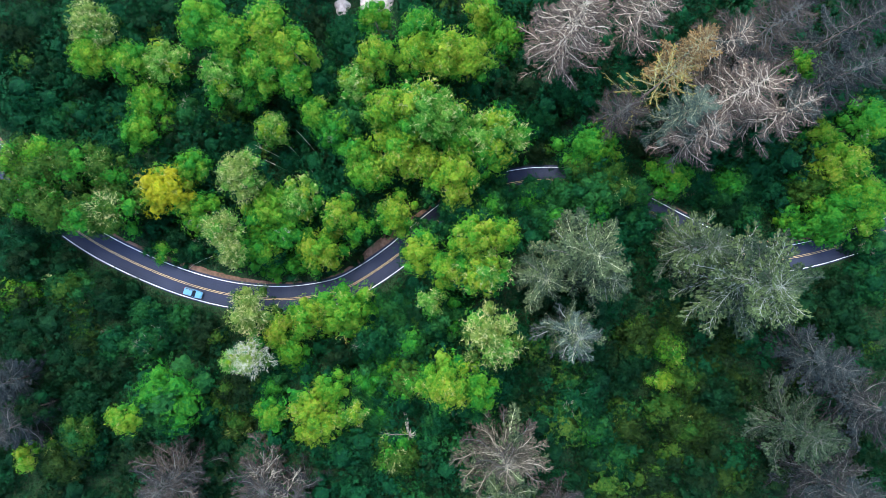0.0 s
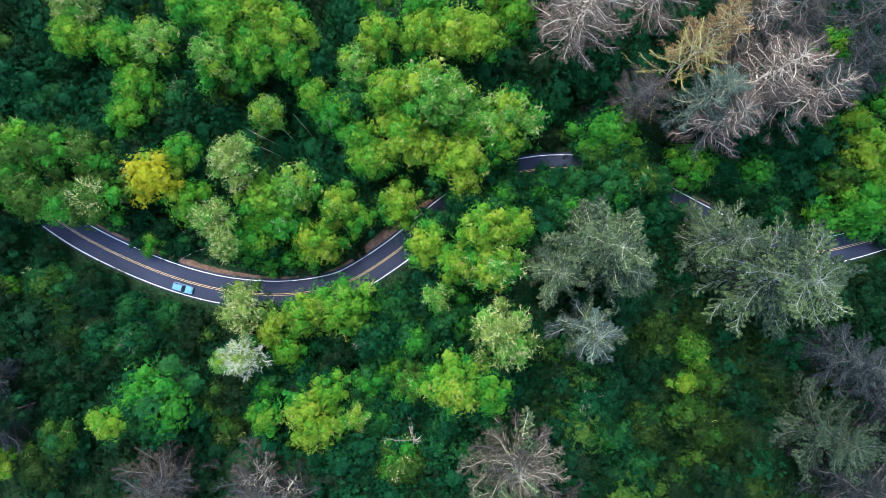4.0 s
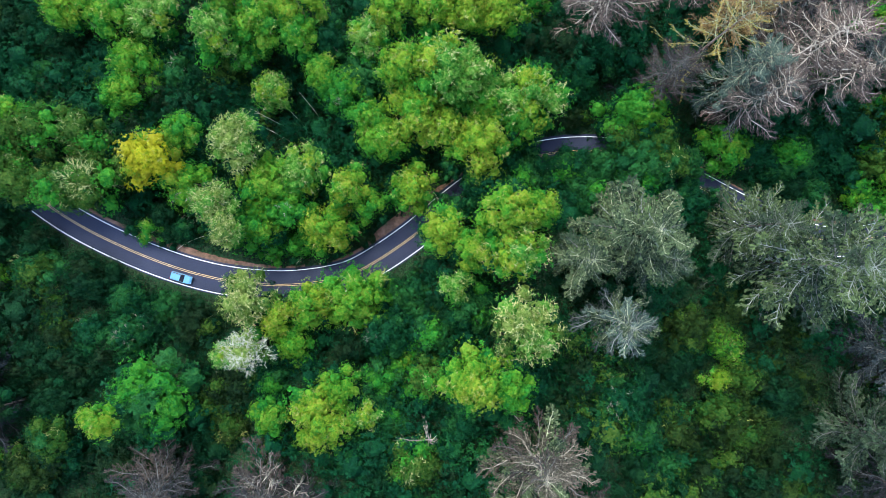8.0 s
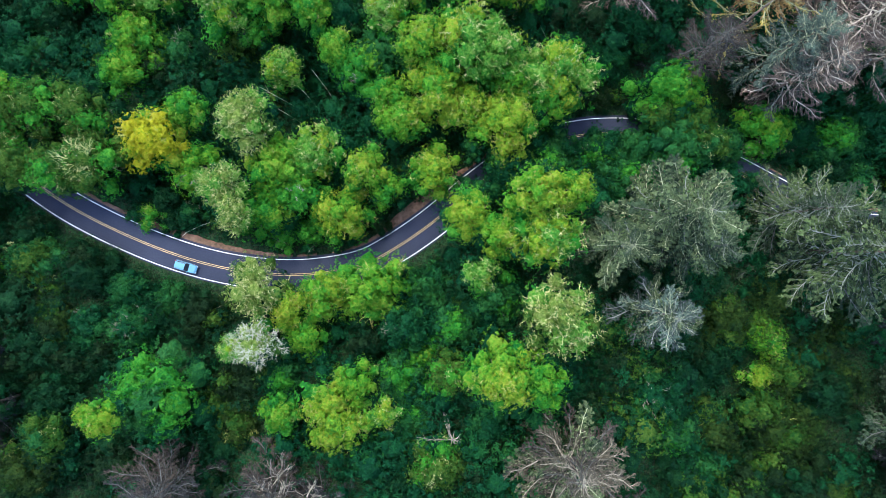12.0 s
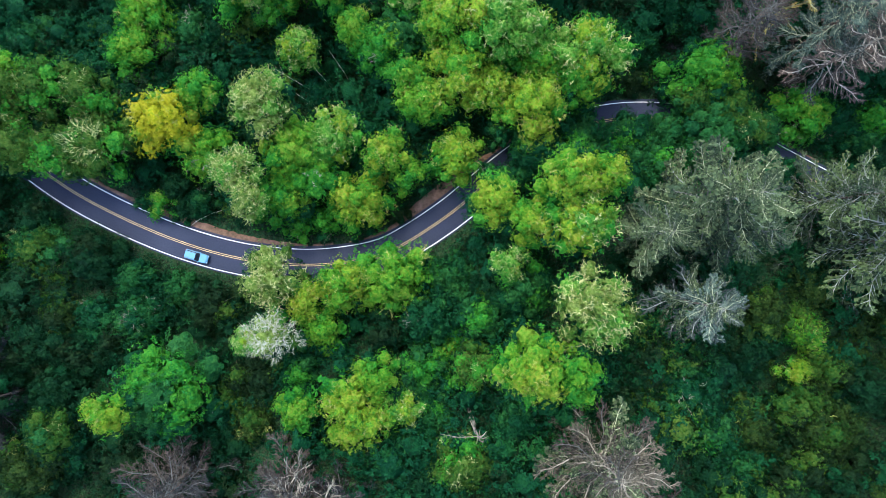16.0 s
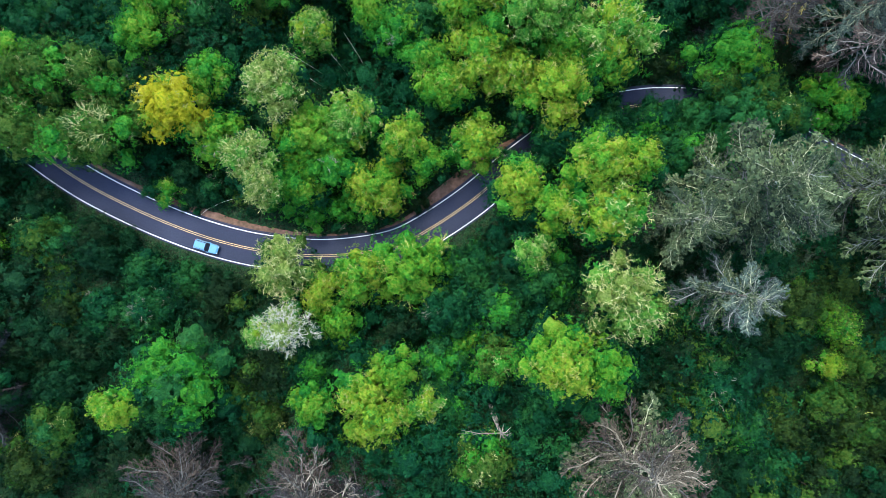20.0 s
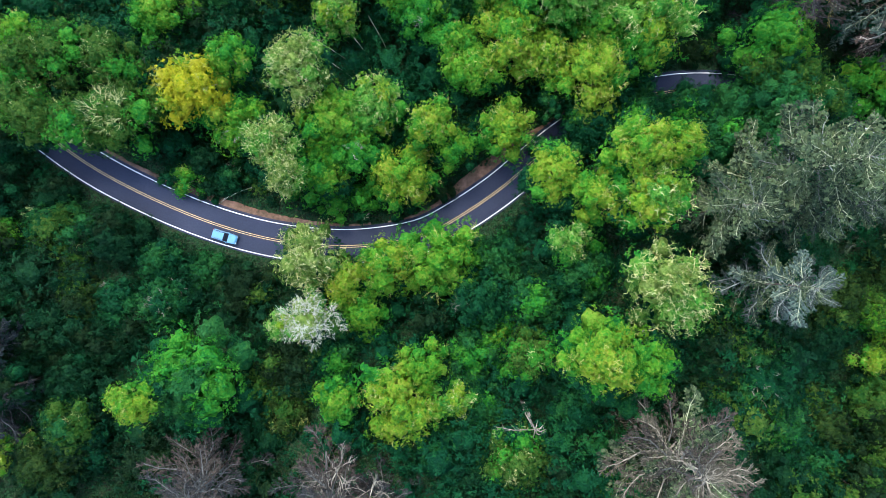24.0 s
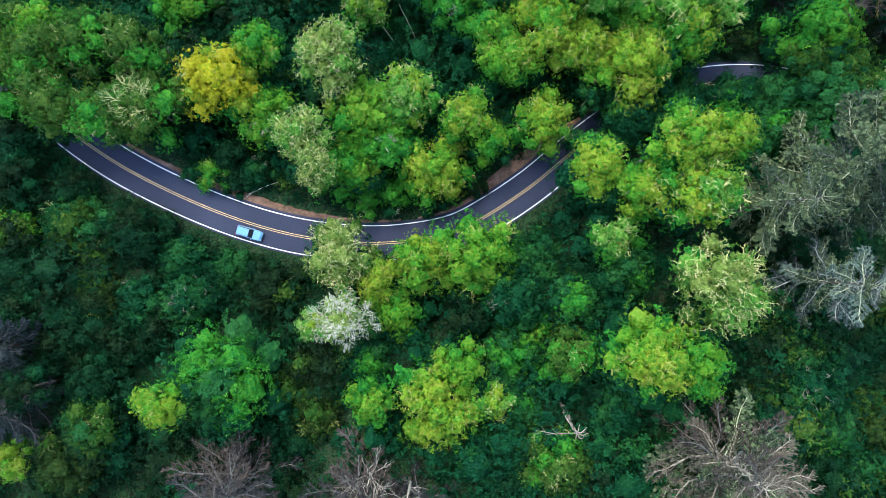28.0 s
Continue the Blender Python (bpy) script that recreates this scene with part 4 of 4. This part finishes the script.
conifer(28.1, 48.5, 39, 11.4, "deadgrey")
conifer(45.7, 54.3, 35, 8.4, "deadgrey")
conifer(46.8, 35.7, 37, 9.9, "gold")
conifer(54.4, 43.3, 33, 7.3, "amber")
conifer(40.8, 31.6, 24, 8.1, "brown")
conifer(55.2, 30.9, 29, 7.6, "blue")
conifer(63.3, 33.2, 38, 11.7, "deadgrey")
conifer(58.3, 26.0, 28, 8.9, "ash")
conifer(75.8, 30.6, 32, 8.1, "ash")
conifer(70.7, 47.9, 36, 11.0, "brown")
conifer(63.2, 45.8, 30, 7.5, "ash")
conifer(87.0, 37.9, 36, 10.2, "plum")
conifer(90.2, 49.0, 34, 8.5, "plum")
conifer(29.8, -1.2, 41, 11.2, "greygreen")
conifer(21.4, -6.4, 32, 8.1, "greygreen")
conifer(34.4, -6.2, 36, 7.2, "greygreen")
conifer(66.7, -7.3, 37, 15.1, "olivegreen")
conifer(58.8, 0.4, 27, 10.0, "olivegreen")
conifer(27.6, -18.0, 35, 8.0, "silvergrey")
conifer(12.8, -43.9, 35, 11.1, "bleached")
conifer(12.7, -51.4, 36, 8.3, "greygreen")
conifer(-61.9, -52.9, 26, 10.8, "brown")
conifer(-39.8, -53.6, 23, 11.0, "brown")
conifer(-32.9, -55.2, 22, 7.8, "brown")
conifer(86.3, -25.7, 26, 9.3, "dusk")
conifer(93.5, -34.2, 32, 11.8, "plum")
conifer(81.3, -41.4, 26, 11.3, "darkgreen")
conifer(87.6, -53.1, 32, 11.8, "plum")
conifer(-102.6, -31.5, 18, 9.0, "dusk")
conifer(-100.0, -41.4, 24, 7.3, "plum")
conifer(25.9, -56.8, 24, 6.5, "brown")

# ---- bare trees, the snag, stems and stones ----
broadleaf(-44.3, -24.8, 22, 4.8, "lace")
bare_tree(-44.0, -24.6, 23.0, 5.2, WHITE_WOOD, "leafless tree with curly white lichen-covered limbs", 7, 3, 1.2, 0.10, 3)
bare_tree(-79.6, 10.0, 17.8, 6.5, LICHEN_WOOD, "dying tree with pale lichen-covered limbs among grey-green leaves", 8, 5, 1.3, 0.07)
bare_tree(-39.5, -49.5, 27, 9.5, GREY_WOOD, "leafless tree with pale upright stems", 5, 8, 0.7, 0.085, 3)
bare_tree(-33.5, -51.5, 26, 7.5, GREY_WOOD, "leafless tree with thin grey stems", 4, 12, 0.8, 0.075, 3)


OLD_WOOD = bark_material("old_split_wood", (0.03, 0.027, 0.023), (0.20, 0.185, 0.16), 6.0)


def snag(x, y, tx, ty, h):
    """A broken dead trunk that leans by tx, ty, its wood split, with the stubs of its last branches at the top."""
    ob = thing("broken_snag", x, y, gz(x, y), "broken weathered grey snag with splintered wood", "dead tree")
    top = Vector((tx, ty, h))
    rng = random.Random(11)
    line = [Vector((0, 0, -0.5))] + [top * (k / 9) + Vector((rng.uniform(-0.09, 0.09), rng.uniform(-0.09, 0.09), 0)) for k in range(1, 10)]
    part("trunk", mesh_from("trunk", *tube(line, [0.44 - 0.03 * k + rng.uniform(-0.07, 0.05) for k in range(10)], 7), OLD_WOOD), ob)
    rng = random.Random(4)
    for k in range(7):
        a = k * 0.95
        o = Vector((0.40 * math.cos(a), 0.40 * math.sin(a), 0))
        part("splinter", mesh_from("splinter", *tube([o + top * rng.uniform(0.1, 0.4), o * 0.95 + top * rng.uniform(0.55, 1.02)], [0.10, 0.03], 4), GREY_WOOD if k % 2 else OLD_WOOD), ob)
    for dx, dy, ln in ((-1, 0.02, 6.6), (0.6, -0.7, 1.5), (0.9, 0.4, 1.7), (-0.2, -1, 1.4), (0.8, -0.1, 1.8), (0.3, 0.9, 1.2)):
        d = Vector((dx, dy, 0.02)).normalized()
        p = top * 0.97
        pieces = [tube([p, p + d * ln * 0.5 + Vector((0, -0.3, -0.2)), p + d * ln + Vector((0, 0.35, 0.2))], [0.09, 0.07, 0.02], 5)]
        for j in range(5):
            q = p + d * ln * (0.3 + 0.14 * j) + Vector((0, -0.25, -0.1))
            e = q + (d * 0.4 + Vector((rng.uniform(-0.5, 0.3), rng.uniform(-1, 0.5), rng.uniform(-0.2, 0.3)))).normalized() * ln * 0.2
            pieces.append(tube([q, e], [0.04, 0.012], 3))
        part("branch", mesh_from("branch", *joined(pieces), GREY_WOOD), ob, None, "bleached broken branch")


snag(-9.2, -38.5, 1.65, -3.5, 7.0)


def stem(x, y, z, x2, y2, z2, r=0.06, label="long thin dead stem leaning over the thicket"):
    pts = [Vector((0, 0, 0)), Vector((x2 - x, y2 - y, z2 - z)) * 0.5 + Vector((0.2, 0.25, 0.5)), Vector((x2 - x, y2 - y, z2 - z))]
    pieces = [tube(pts, [r, r * 0.8, r * 0.35], 5)]
    rng = random.Random(int(x * 7 + y * 3))
    for k in range(4):
        q = pts[1].lerp(pts[2], rng.uniform(0, 0.9))
        e = q + ((pts[2] - pts[1]).normalized() + Vector([rng.uniform(-0.7, 0.7) for _ in range(3)])) * rng.uniform(0.8, 1.8)
        pieces.append(tube([q, e], [r * 0.4, r * 0.12], 3))
    ob = new("dead_stem", mesh_from("dead_stem", *joined(pieces), PALE_STEM))
    ob.location = (x, y, z)
    tagged(ob, label, "dead stem", "leaning dead stems")


stem(-36.5, 20.5, gz(-36.5, 20.5) + 1, -48, 26.5, 3)
stem(-34.5, 20, gz(-34.5, 20) + 1, -42, 29, 4)
stem(-38, 18.5, gz(-38, 18.5) + 1, -46, 23, 2)
stem(-33, 24, gz(-33, 24) + 1, -37, 30, 4)
stem(13.2, 39.8, gz(13.2, 39.8) + 2, 8, 43, 3, 0.09)
stem(-58, -1.3, gz(-58, -1.3) + 0.4, -64.5, -4.1, 0.9, 0.09, "fallen pale branch lying on the verge")


def boulder(name, x, y, sx, sy, sz, material, label, seed):
    rng = np.random.default_rng(seed)
    bm = bmesh.new()
    bmesh.ops.create_icosphere(bm, subdivisions=3, radius=1)
    ph = rng.uniform(0, 6, 6)
    for v in bm.verts:
        c = v.co.copy()
        k = 1 + 0.16 * math.sin(c.x * 3 + ph[0]) + 0.13 * math.sin(c.y * 4 + ph[1]) + 0.10 * math.sin(c.z * 5 + ph[2]) + 0.05 * math.sin(c.x * 11 + c.y * 9 + ph[3])
        v.co = Vector((c.x * sx, c.y * sy, c.z * sz)) * k
    me = bpy.data.meshes.new(name)
    bm.to_mesh(me)
    bm.free()
    me.materials.append(material)
    ob = new(name, me)
    ob.location = (x, y, gz(x, y) + sz * 0.2)
    tagged(ob, label, "rock")


boulder("boulder", -2.6, -51.2, 1.0, 0.8, 0.9, RED_ROCK, "reddish brown boulder among dark shrubs", 3)
boulder("rock_outcrop", -18.5, 68.5, 4.2, 2.6, 1.8, ROCK, "pale pinkish rock outcrop on a bare slope", 5)
boulder("rock_outcrop", -28, 67.5, 2.4, 2.0, 1.6, ROCK, "pale rock outcrop beside a tree", 8)


# ---- the pale estate car in the eastbound lane ----
def paint(name, colour, rough, metal=0.0, coat=0.0):
    mat, tree, out = nodes_of(name)
    geo = node(tree, "ShaderNodeNewGeometry")
    n = node(tree, "ShaderNodeTexNoise", [("Vector", geo.outputs["Position"]), ("Scale", 2.5), ("Detail", 5.0)])
    col = ramp(tree, n.outputs[0], [(0.3, tuple(c * 0.86 for c in colour)), (0.7, colour)])
    b = node(tree, "ShaderNodeBsdfPrincipled", [("Base Color", col), ("Roughness", rough), ("Metallic", metal), ("Coat Weight", coat)])
    tree.links.new(b.outputs[0], out.inputs[0])
    return mat


CAR_PAINT = paint("pale_blue_paint", (0.055, 0.22, 0.36), 0.35, 0.0, 0.5)
GLASS = paint("dark_car_glass", (0.015, 0.02, 0.03), 0.08)
RUBBER = paint("tyre_rubber", (0.02, 0.02, 0.02), 0.85)
ALLOY = paint("wheel_alloy", (0.5, 0.5, 0.52), 0.35, 0.9)
BLACK_TRIM = paint("black_trim", (0.03, 0.03, 0.035), 0.6)
LAMP = paint("lamp_lens", (0.75, 0.76, 0.78), 0.15)
RED_LAMP = paint("red_lamp_lens", (0.45, 0.02, 0.02), 0.2)


def loft(name, rings, material, bevel=0.0):
    """A closed skin over cross-sections (each four or more corners in order)."""
    n = len(rings[0])
    verts = [v for ring in rings for v in ring]
    faces = [(i * n + k, i * n + (k + 1) % n, (i + 1) * n + (k + 1) % n, (i + 1) * n + k) for i in range(len(rings) - 1) for k in range(n)]
    faces += [tuple(range(n))[::-1], tuple(range(len(verts) - n, len(verts)))]
    me = mesh_from(name, verts, faces, material)
    if bevel:
        bm = bmesh.new()
        bm.from_mesh(me)
        bmesh.ops.bevel(bm, geom=bm.edges[:], offset=bevel, segments=2, affect="EDGES")
        bm.to_mesh(me)
        bm.free()
    return me


def box(name, x0, x1, y0, y1, z0, z1, material, bevel=0.02):
    return loft(name, [[(x, y0, z0), (x, y1, z0), (x, y1, z1), (x, y0, z1)] for x in (x0, x1)], material, bevel)


def car(x, y, turn):
    ob = thing("estate_car", x, y, 0.004, "pale blue estate car with dark windows on the road", "car", "", turn)

    def section(px, half, z0, z1):
        return [(px, -half, z0), (px, half, z0), (px, half * 0.97, z1), (px, -half * 0.97, z1)]
    part("body", loft("body", [section(-2.42, 0.84, 0.42, 0.86), section(-2.30, 0.92, 0.30, 1.02), section(0.85, 0.93, 0.28, 1.02), section(1.7, 0.91, 0.28, 0.96), section(2.25, 0.84, 0.32, 0.84), section(2.42, 0.70, 0.42, 0.72)], CAR_PAINT, 0.03), ob)
    cabin = part("cabin", loft("cabin", [[(-2.28, -0.80, 1.0), (-2.28, 0.80, 1.0), (-2.1, 0.70, 1.58), (-2.1, -0.70, 1.58)], [(0.75, -0.84, 1.0), (0.75, 0.84, 1.0), (0.05, 0.72, 1.62), (0.05, -0.72, 1.62)]], GLASS, 0.02), ob, None, "dark tinted window band")
    part("roof", box("roof", -2.12, 0.02, -0.71, 0.71, 1.585, 1.665, CAR_PAINT, 0.03), cabin, None, "pale blue roof panel")
    for side in (-1, 1):
        for px in (-1.9, -0.75, 0.02):
            part("pillar", loft("pillar", [[(px - 0.05, side * 0.85, 1.0), (px + 0.05, side * 0.85, 1.0), (px + 0.05, side * 0.82, 1.0), (px - 0.05, side * 0.82, 1.0)], [(px - 0.05, side * 0.735, 1.62), (px + 0.05, side * 0.735, 1.62), (px + 0.05, side * 0.70, 1.62), (px - 0.05, side * 0.70, 1.62)]], CAR_PAINT), cabin)
        part("roof_rail", box("roof_rail", -1.9, -0.1, side * 0.62 - 0.02, side * 0.62 + 0.02, 1.67, 1.72, BLACK_TRIM, 0.01), ob)
        part("mirror", box("mirror", 0.55, 0.72, side * 1.0 - 0.10, side * 1.0 + 0.10, 1.02, 1.18, CAR_PAINT, 0.03), ob)
        part("headlight", box("headlight", 2.22, 2.38, side * 0.62 - 0.15, side * 0.62 + 0.15, 0.62, 0.78, LAMP, 0.02), ob)
        part("tail_light", box("tail_light", -2.45, -2.34, side * 0.74 - 0.08, side * 0.74 + 0.08, 0.7, 0.98, RED_LAMP, 0.02), ob)
        for px in (-1.45, 1.45):
            wheel = part("wheel", None, ob, pose(px, side * 0.82, 0.345))
            bm = bmesh.new()
            bmesh.ops.create_cone(bm, cap_ends=True, segments=24, radius1=0.34, radius2=0.34, depth=0.22, matrix=pose(0, 0, 0, 90))
            bmesh.ops.bevel(bm, geom=[e for e in bm.edges if e.calc_length() < 0.2 and abs(e.verts[0].co.y - e.verts[1].co.y) < 0.01], offset=0.03, segments=2, affect="EDGES")
            me = bpy.data.meshes.new("tyre")
            bm.to_mesh(me)
            bm.free()
            me.materials.append(RUBBER)
            part("tyre", me, wheel)
            bm = bmesh.new()
            bmesh.ops.create_cone(bm, cap_ends=True, segments=20, radius1=0.22, radius2=0.19, depth=0.235, matrix=pose(0, 0, 0, 90))
            me = bpy.data.meshes.new("rim")
            bm.to_mesh(me)
            bm.free()
            me.materials.append(ALLOY)
            part("rim", me, wheel)
    part("windscreen_wiper", box("windscreen_wiper", 0.72, 0.76, -0.55, 0.35, 1.03, 1.05, BLACK_TRIM, 0.005), ob)
    part("grille", box("grille", 2.38, 2.44, -0.42, 0.42, 0.5, 0.66, BLACK_TRIM, 0.01), ob)
    part("front_bumper", box("front_bumper", 2.2, 2.47, -0.78, 0.78, 0.34, 0.48, BLACK_TRIM, 0.03), ob)
    part("rear_bumper", box("rear_bumper", -2.5, -2.28, -0.84, 0.84, 0.36, 0.52, BLACK_TRIM, 0.03), ob)
    part("bonnet", box("bonnet", 0.95, 2.1, -0.72, 0.72, 0.93, 0.985, CAR_PAINT, 0.02), ob)


k_car = int(np.argmin(np.hypot(ROAD[:, 0] + 63.5, ROAD[:, 1] + 10.2)))
spot = ROAD[k_car] - NOR[k_car] * 1.7
car(float(spot[0]), float(spot[1]), math.degrees(math.atan2(TAN[k_car, 1], TAN[k_car, 0])))


# ---- undergrowth: shrubs and ferns between the trees, past counting ----
def scatter(name, colour, seed, keep, label, near=True, thin=0.0, zone=None):
    rng = np.random.default_rng(seed)
    base = [leaf_clump(np.random.default_rng(40 + k), 66 if near else 9, 1, 0.15 if near else 0.36, 0.58 if near else 0, None, 0.0 if near else -0.3, 0.15) for k in range(6)]
    bits = [leaf_clump(np.random.default_rng(50 + k), 34, 1, 0.19, 0.52, None, 0.1, 0.15) for k in range(3)]
    gap = 5.2 if near else 12.0
    gx, gy = np.meshgrid(np.arange(-126, 127, gap) if near else np.arange(-260, 261, gap), np.arange(-78, 79, gap) if near else np.arange(-220, 221, gap))
    px, py = gx.ravel() + rng.uniform(-0.5, 0.5, gx.size) * gap, gy.ravel() + rng.uniform(-0.5, 0.5, gx.size) * gap
    s = side_of_road(px, py)
    ok = (s > 7.6) | (s < -6.3) if near else (np.abs(s) > 9) & ((np.abs(px) > 124) | (np.abs(py) > 78))
    # corner shade put into the planting: paler shrubs thinned, darker ones left
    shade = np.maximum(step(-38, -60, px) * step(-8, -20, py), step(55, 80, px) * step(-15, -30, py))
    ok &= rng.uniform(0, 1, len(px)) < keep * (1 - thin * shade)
    if colour in ("teal", "dark") and near:
        ok &= ~((px > 40) & (px < 74) & (py > -64) & (py < -17) & (rng.uniform(0, 1, len(px)) < 0.6))
    if zone:
        ok &= (px > zone[0]) & (px < zone[1]) & (py > zone[2]) & (py < zone[3])
    if near:
        for tx, ty, tr in TREES:
            ok &= np.hypot(px - tx, py - ty) > 0.5 * tr
        ok &= (np.hypot(px + 9, py + 41) > 2.2) & (np.hypot(px + 19, py - 67) > 9)
    px, py, s = px[ok], py[ok], s[ok]
    pz = land(px, py)
    out = []
    for k in range(len(px)):
        r = rng.uniform(2.2, 4.9) if near else rng.uniform(4, 6.5)
        if abs(s[k]) < 9:
            r *= 0.7
        lift = r * rng.uniform(0.1, 0.95) if near else rng.uniform(2, 5)
        if near:
            lift += 6.0 * float(step(10, 22, s[k]))
        out.append(placed(base[k % 6], px[k], py[k], pz[k] + lift, r * rng.uniform(0.85, 1.2), rng.uniform(0.55, 1.0), rng.uniform(0, 6.28)))
        if near:
            a = rng.uniform(0, 6.28)
            out.append(placed(bits[k % 3], px[k] + 0.8 * r * math.cos(a), py[k] + 0.8 * r * math.sin(a), pz[k] + 0.7 * lift, 0.6 * r, rng.uniform(0.6, 1.1), rng.uniform(0, 6.28)))
    tagged(new(name, spread(name, out, LEAF[colour])), label, "undergrowth" if near else "far woods", "", "stuff")


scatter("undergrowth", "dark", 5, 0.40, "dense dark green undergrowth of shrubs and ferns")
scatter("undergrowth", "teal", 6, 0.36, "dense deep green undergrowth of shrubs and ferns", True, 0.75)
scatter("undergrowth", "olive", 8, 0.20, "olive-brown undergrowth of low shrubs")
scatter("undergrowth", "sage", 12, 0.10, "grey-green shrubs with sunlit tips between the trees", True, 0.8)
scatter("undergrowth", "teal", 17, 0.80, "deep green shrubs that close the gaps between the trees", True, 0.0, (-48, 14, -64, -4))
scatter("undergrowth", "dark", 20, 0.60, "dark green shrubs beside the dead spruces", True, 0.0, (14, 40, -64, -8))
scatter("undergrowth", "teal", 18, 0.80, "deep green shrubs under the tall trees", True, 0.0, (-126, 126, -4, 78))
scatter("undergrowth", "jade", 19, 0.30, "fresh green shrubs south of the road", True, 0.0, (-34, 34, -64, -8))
# darker leaf colours here carry the dimness of the south-west slope
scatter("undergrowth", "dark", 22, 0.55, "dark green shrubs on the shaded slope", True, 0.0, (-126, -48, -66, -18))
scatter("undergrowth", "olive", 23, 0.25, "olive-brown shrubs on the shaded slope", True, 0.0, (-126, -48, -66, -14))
scatter("undergrowth", "moss", 14, 0.62, "yellowing grey-green thicket on the slope", True, 0.0, (38, 74, -64, -17))
scatter("undergrowth", "jade", 15, 0.05, "bright green shrubs in the thicket", True, 0.0, (36, 72, -64, -17))
scatter("far_woods", "green", 9, 0.45, "far green woods that close the valley", False)
scatter("far_woods", "dark", 10, 0.45, "far dark green woods on the slopes", False)


def low_plants(name, colour, label, category, seed, gap, leaves, length, size, flat, clear, where):
    rng = np.random.default_rng(seed)
    base = [leaf_clump(np.random.default_rng(seed + 60 + k), leaves // 7, 1, length, 0, None, 0.1, 0.3) for k in range(6)]
    gx, gy = np.meshgrid(np.arange(-128, 129, gap), np.arange(-82, 83, gap))
    px, py = gx.ravel() + rng.uniform(-0.5, 0.5, gx.size) * gap, gy.ravel() + rng.uniform(-0.5, 0.5, gx.size) * gap
    s = side_of_road(px, py)
    ok = where(s, rng.uniform(0, 1, len(s)))
    for tx, ty, tr in TREES + [(-15, 66, 9)]:
        ok &= np.hypot(px - tx, py - ty) > clear * tr
    px, py, s = px[ok], py[ok], s[ok]
    pz = land(px, py)
    out = []
    for k in range(len(px)):
        r = rng.uniform(*size) * (1.0 if abs(s[k]) > 6.6 else 0.55)
        out.append(placed(base[k % 6], px[k], py[k], pz[k] + 0.12 * r, r, flat, rng.uniform(0, 6.28)))
    tagged(new(name, spread(name, out, LEAF[colour])), label, category, "", "stuff")


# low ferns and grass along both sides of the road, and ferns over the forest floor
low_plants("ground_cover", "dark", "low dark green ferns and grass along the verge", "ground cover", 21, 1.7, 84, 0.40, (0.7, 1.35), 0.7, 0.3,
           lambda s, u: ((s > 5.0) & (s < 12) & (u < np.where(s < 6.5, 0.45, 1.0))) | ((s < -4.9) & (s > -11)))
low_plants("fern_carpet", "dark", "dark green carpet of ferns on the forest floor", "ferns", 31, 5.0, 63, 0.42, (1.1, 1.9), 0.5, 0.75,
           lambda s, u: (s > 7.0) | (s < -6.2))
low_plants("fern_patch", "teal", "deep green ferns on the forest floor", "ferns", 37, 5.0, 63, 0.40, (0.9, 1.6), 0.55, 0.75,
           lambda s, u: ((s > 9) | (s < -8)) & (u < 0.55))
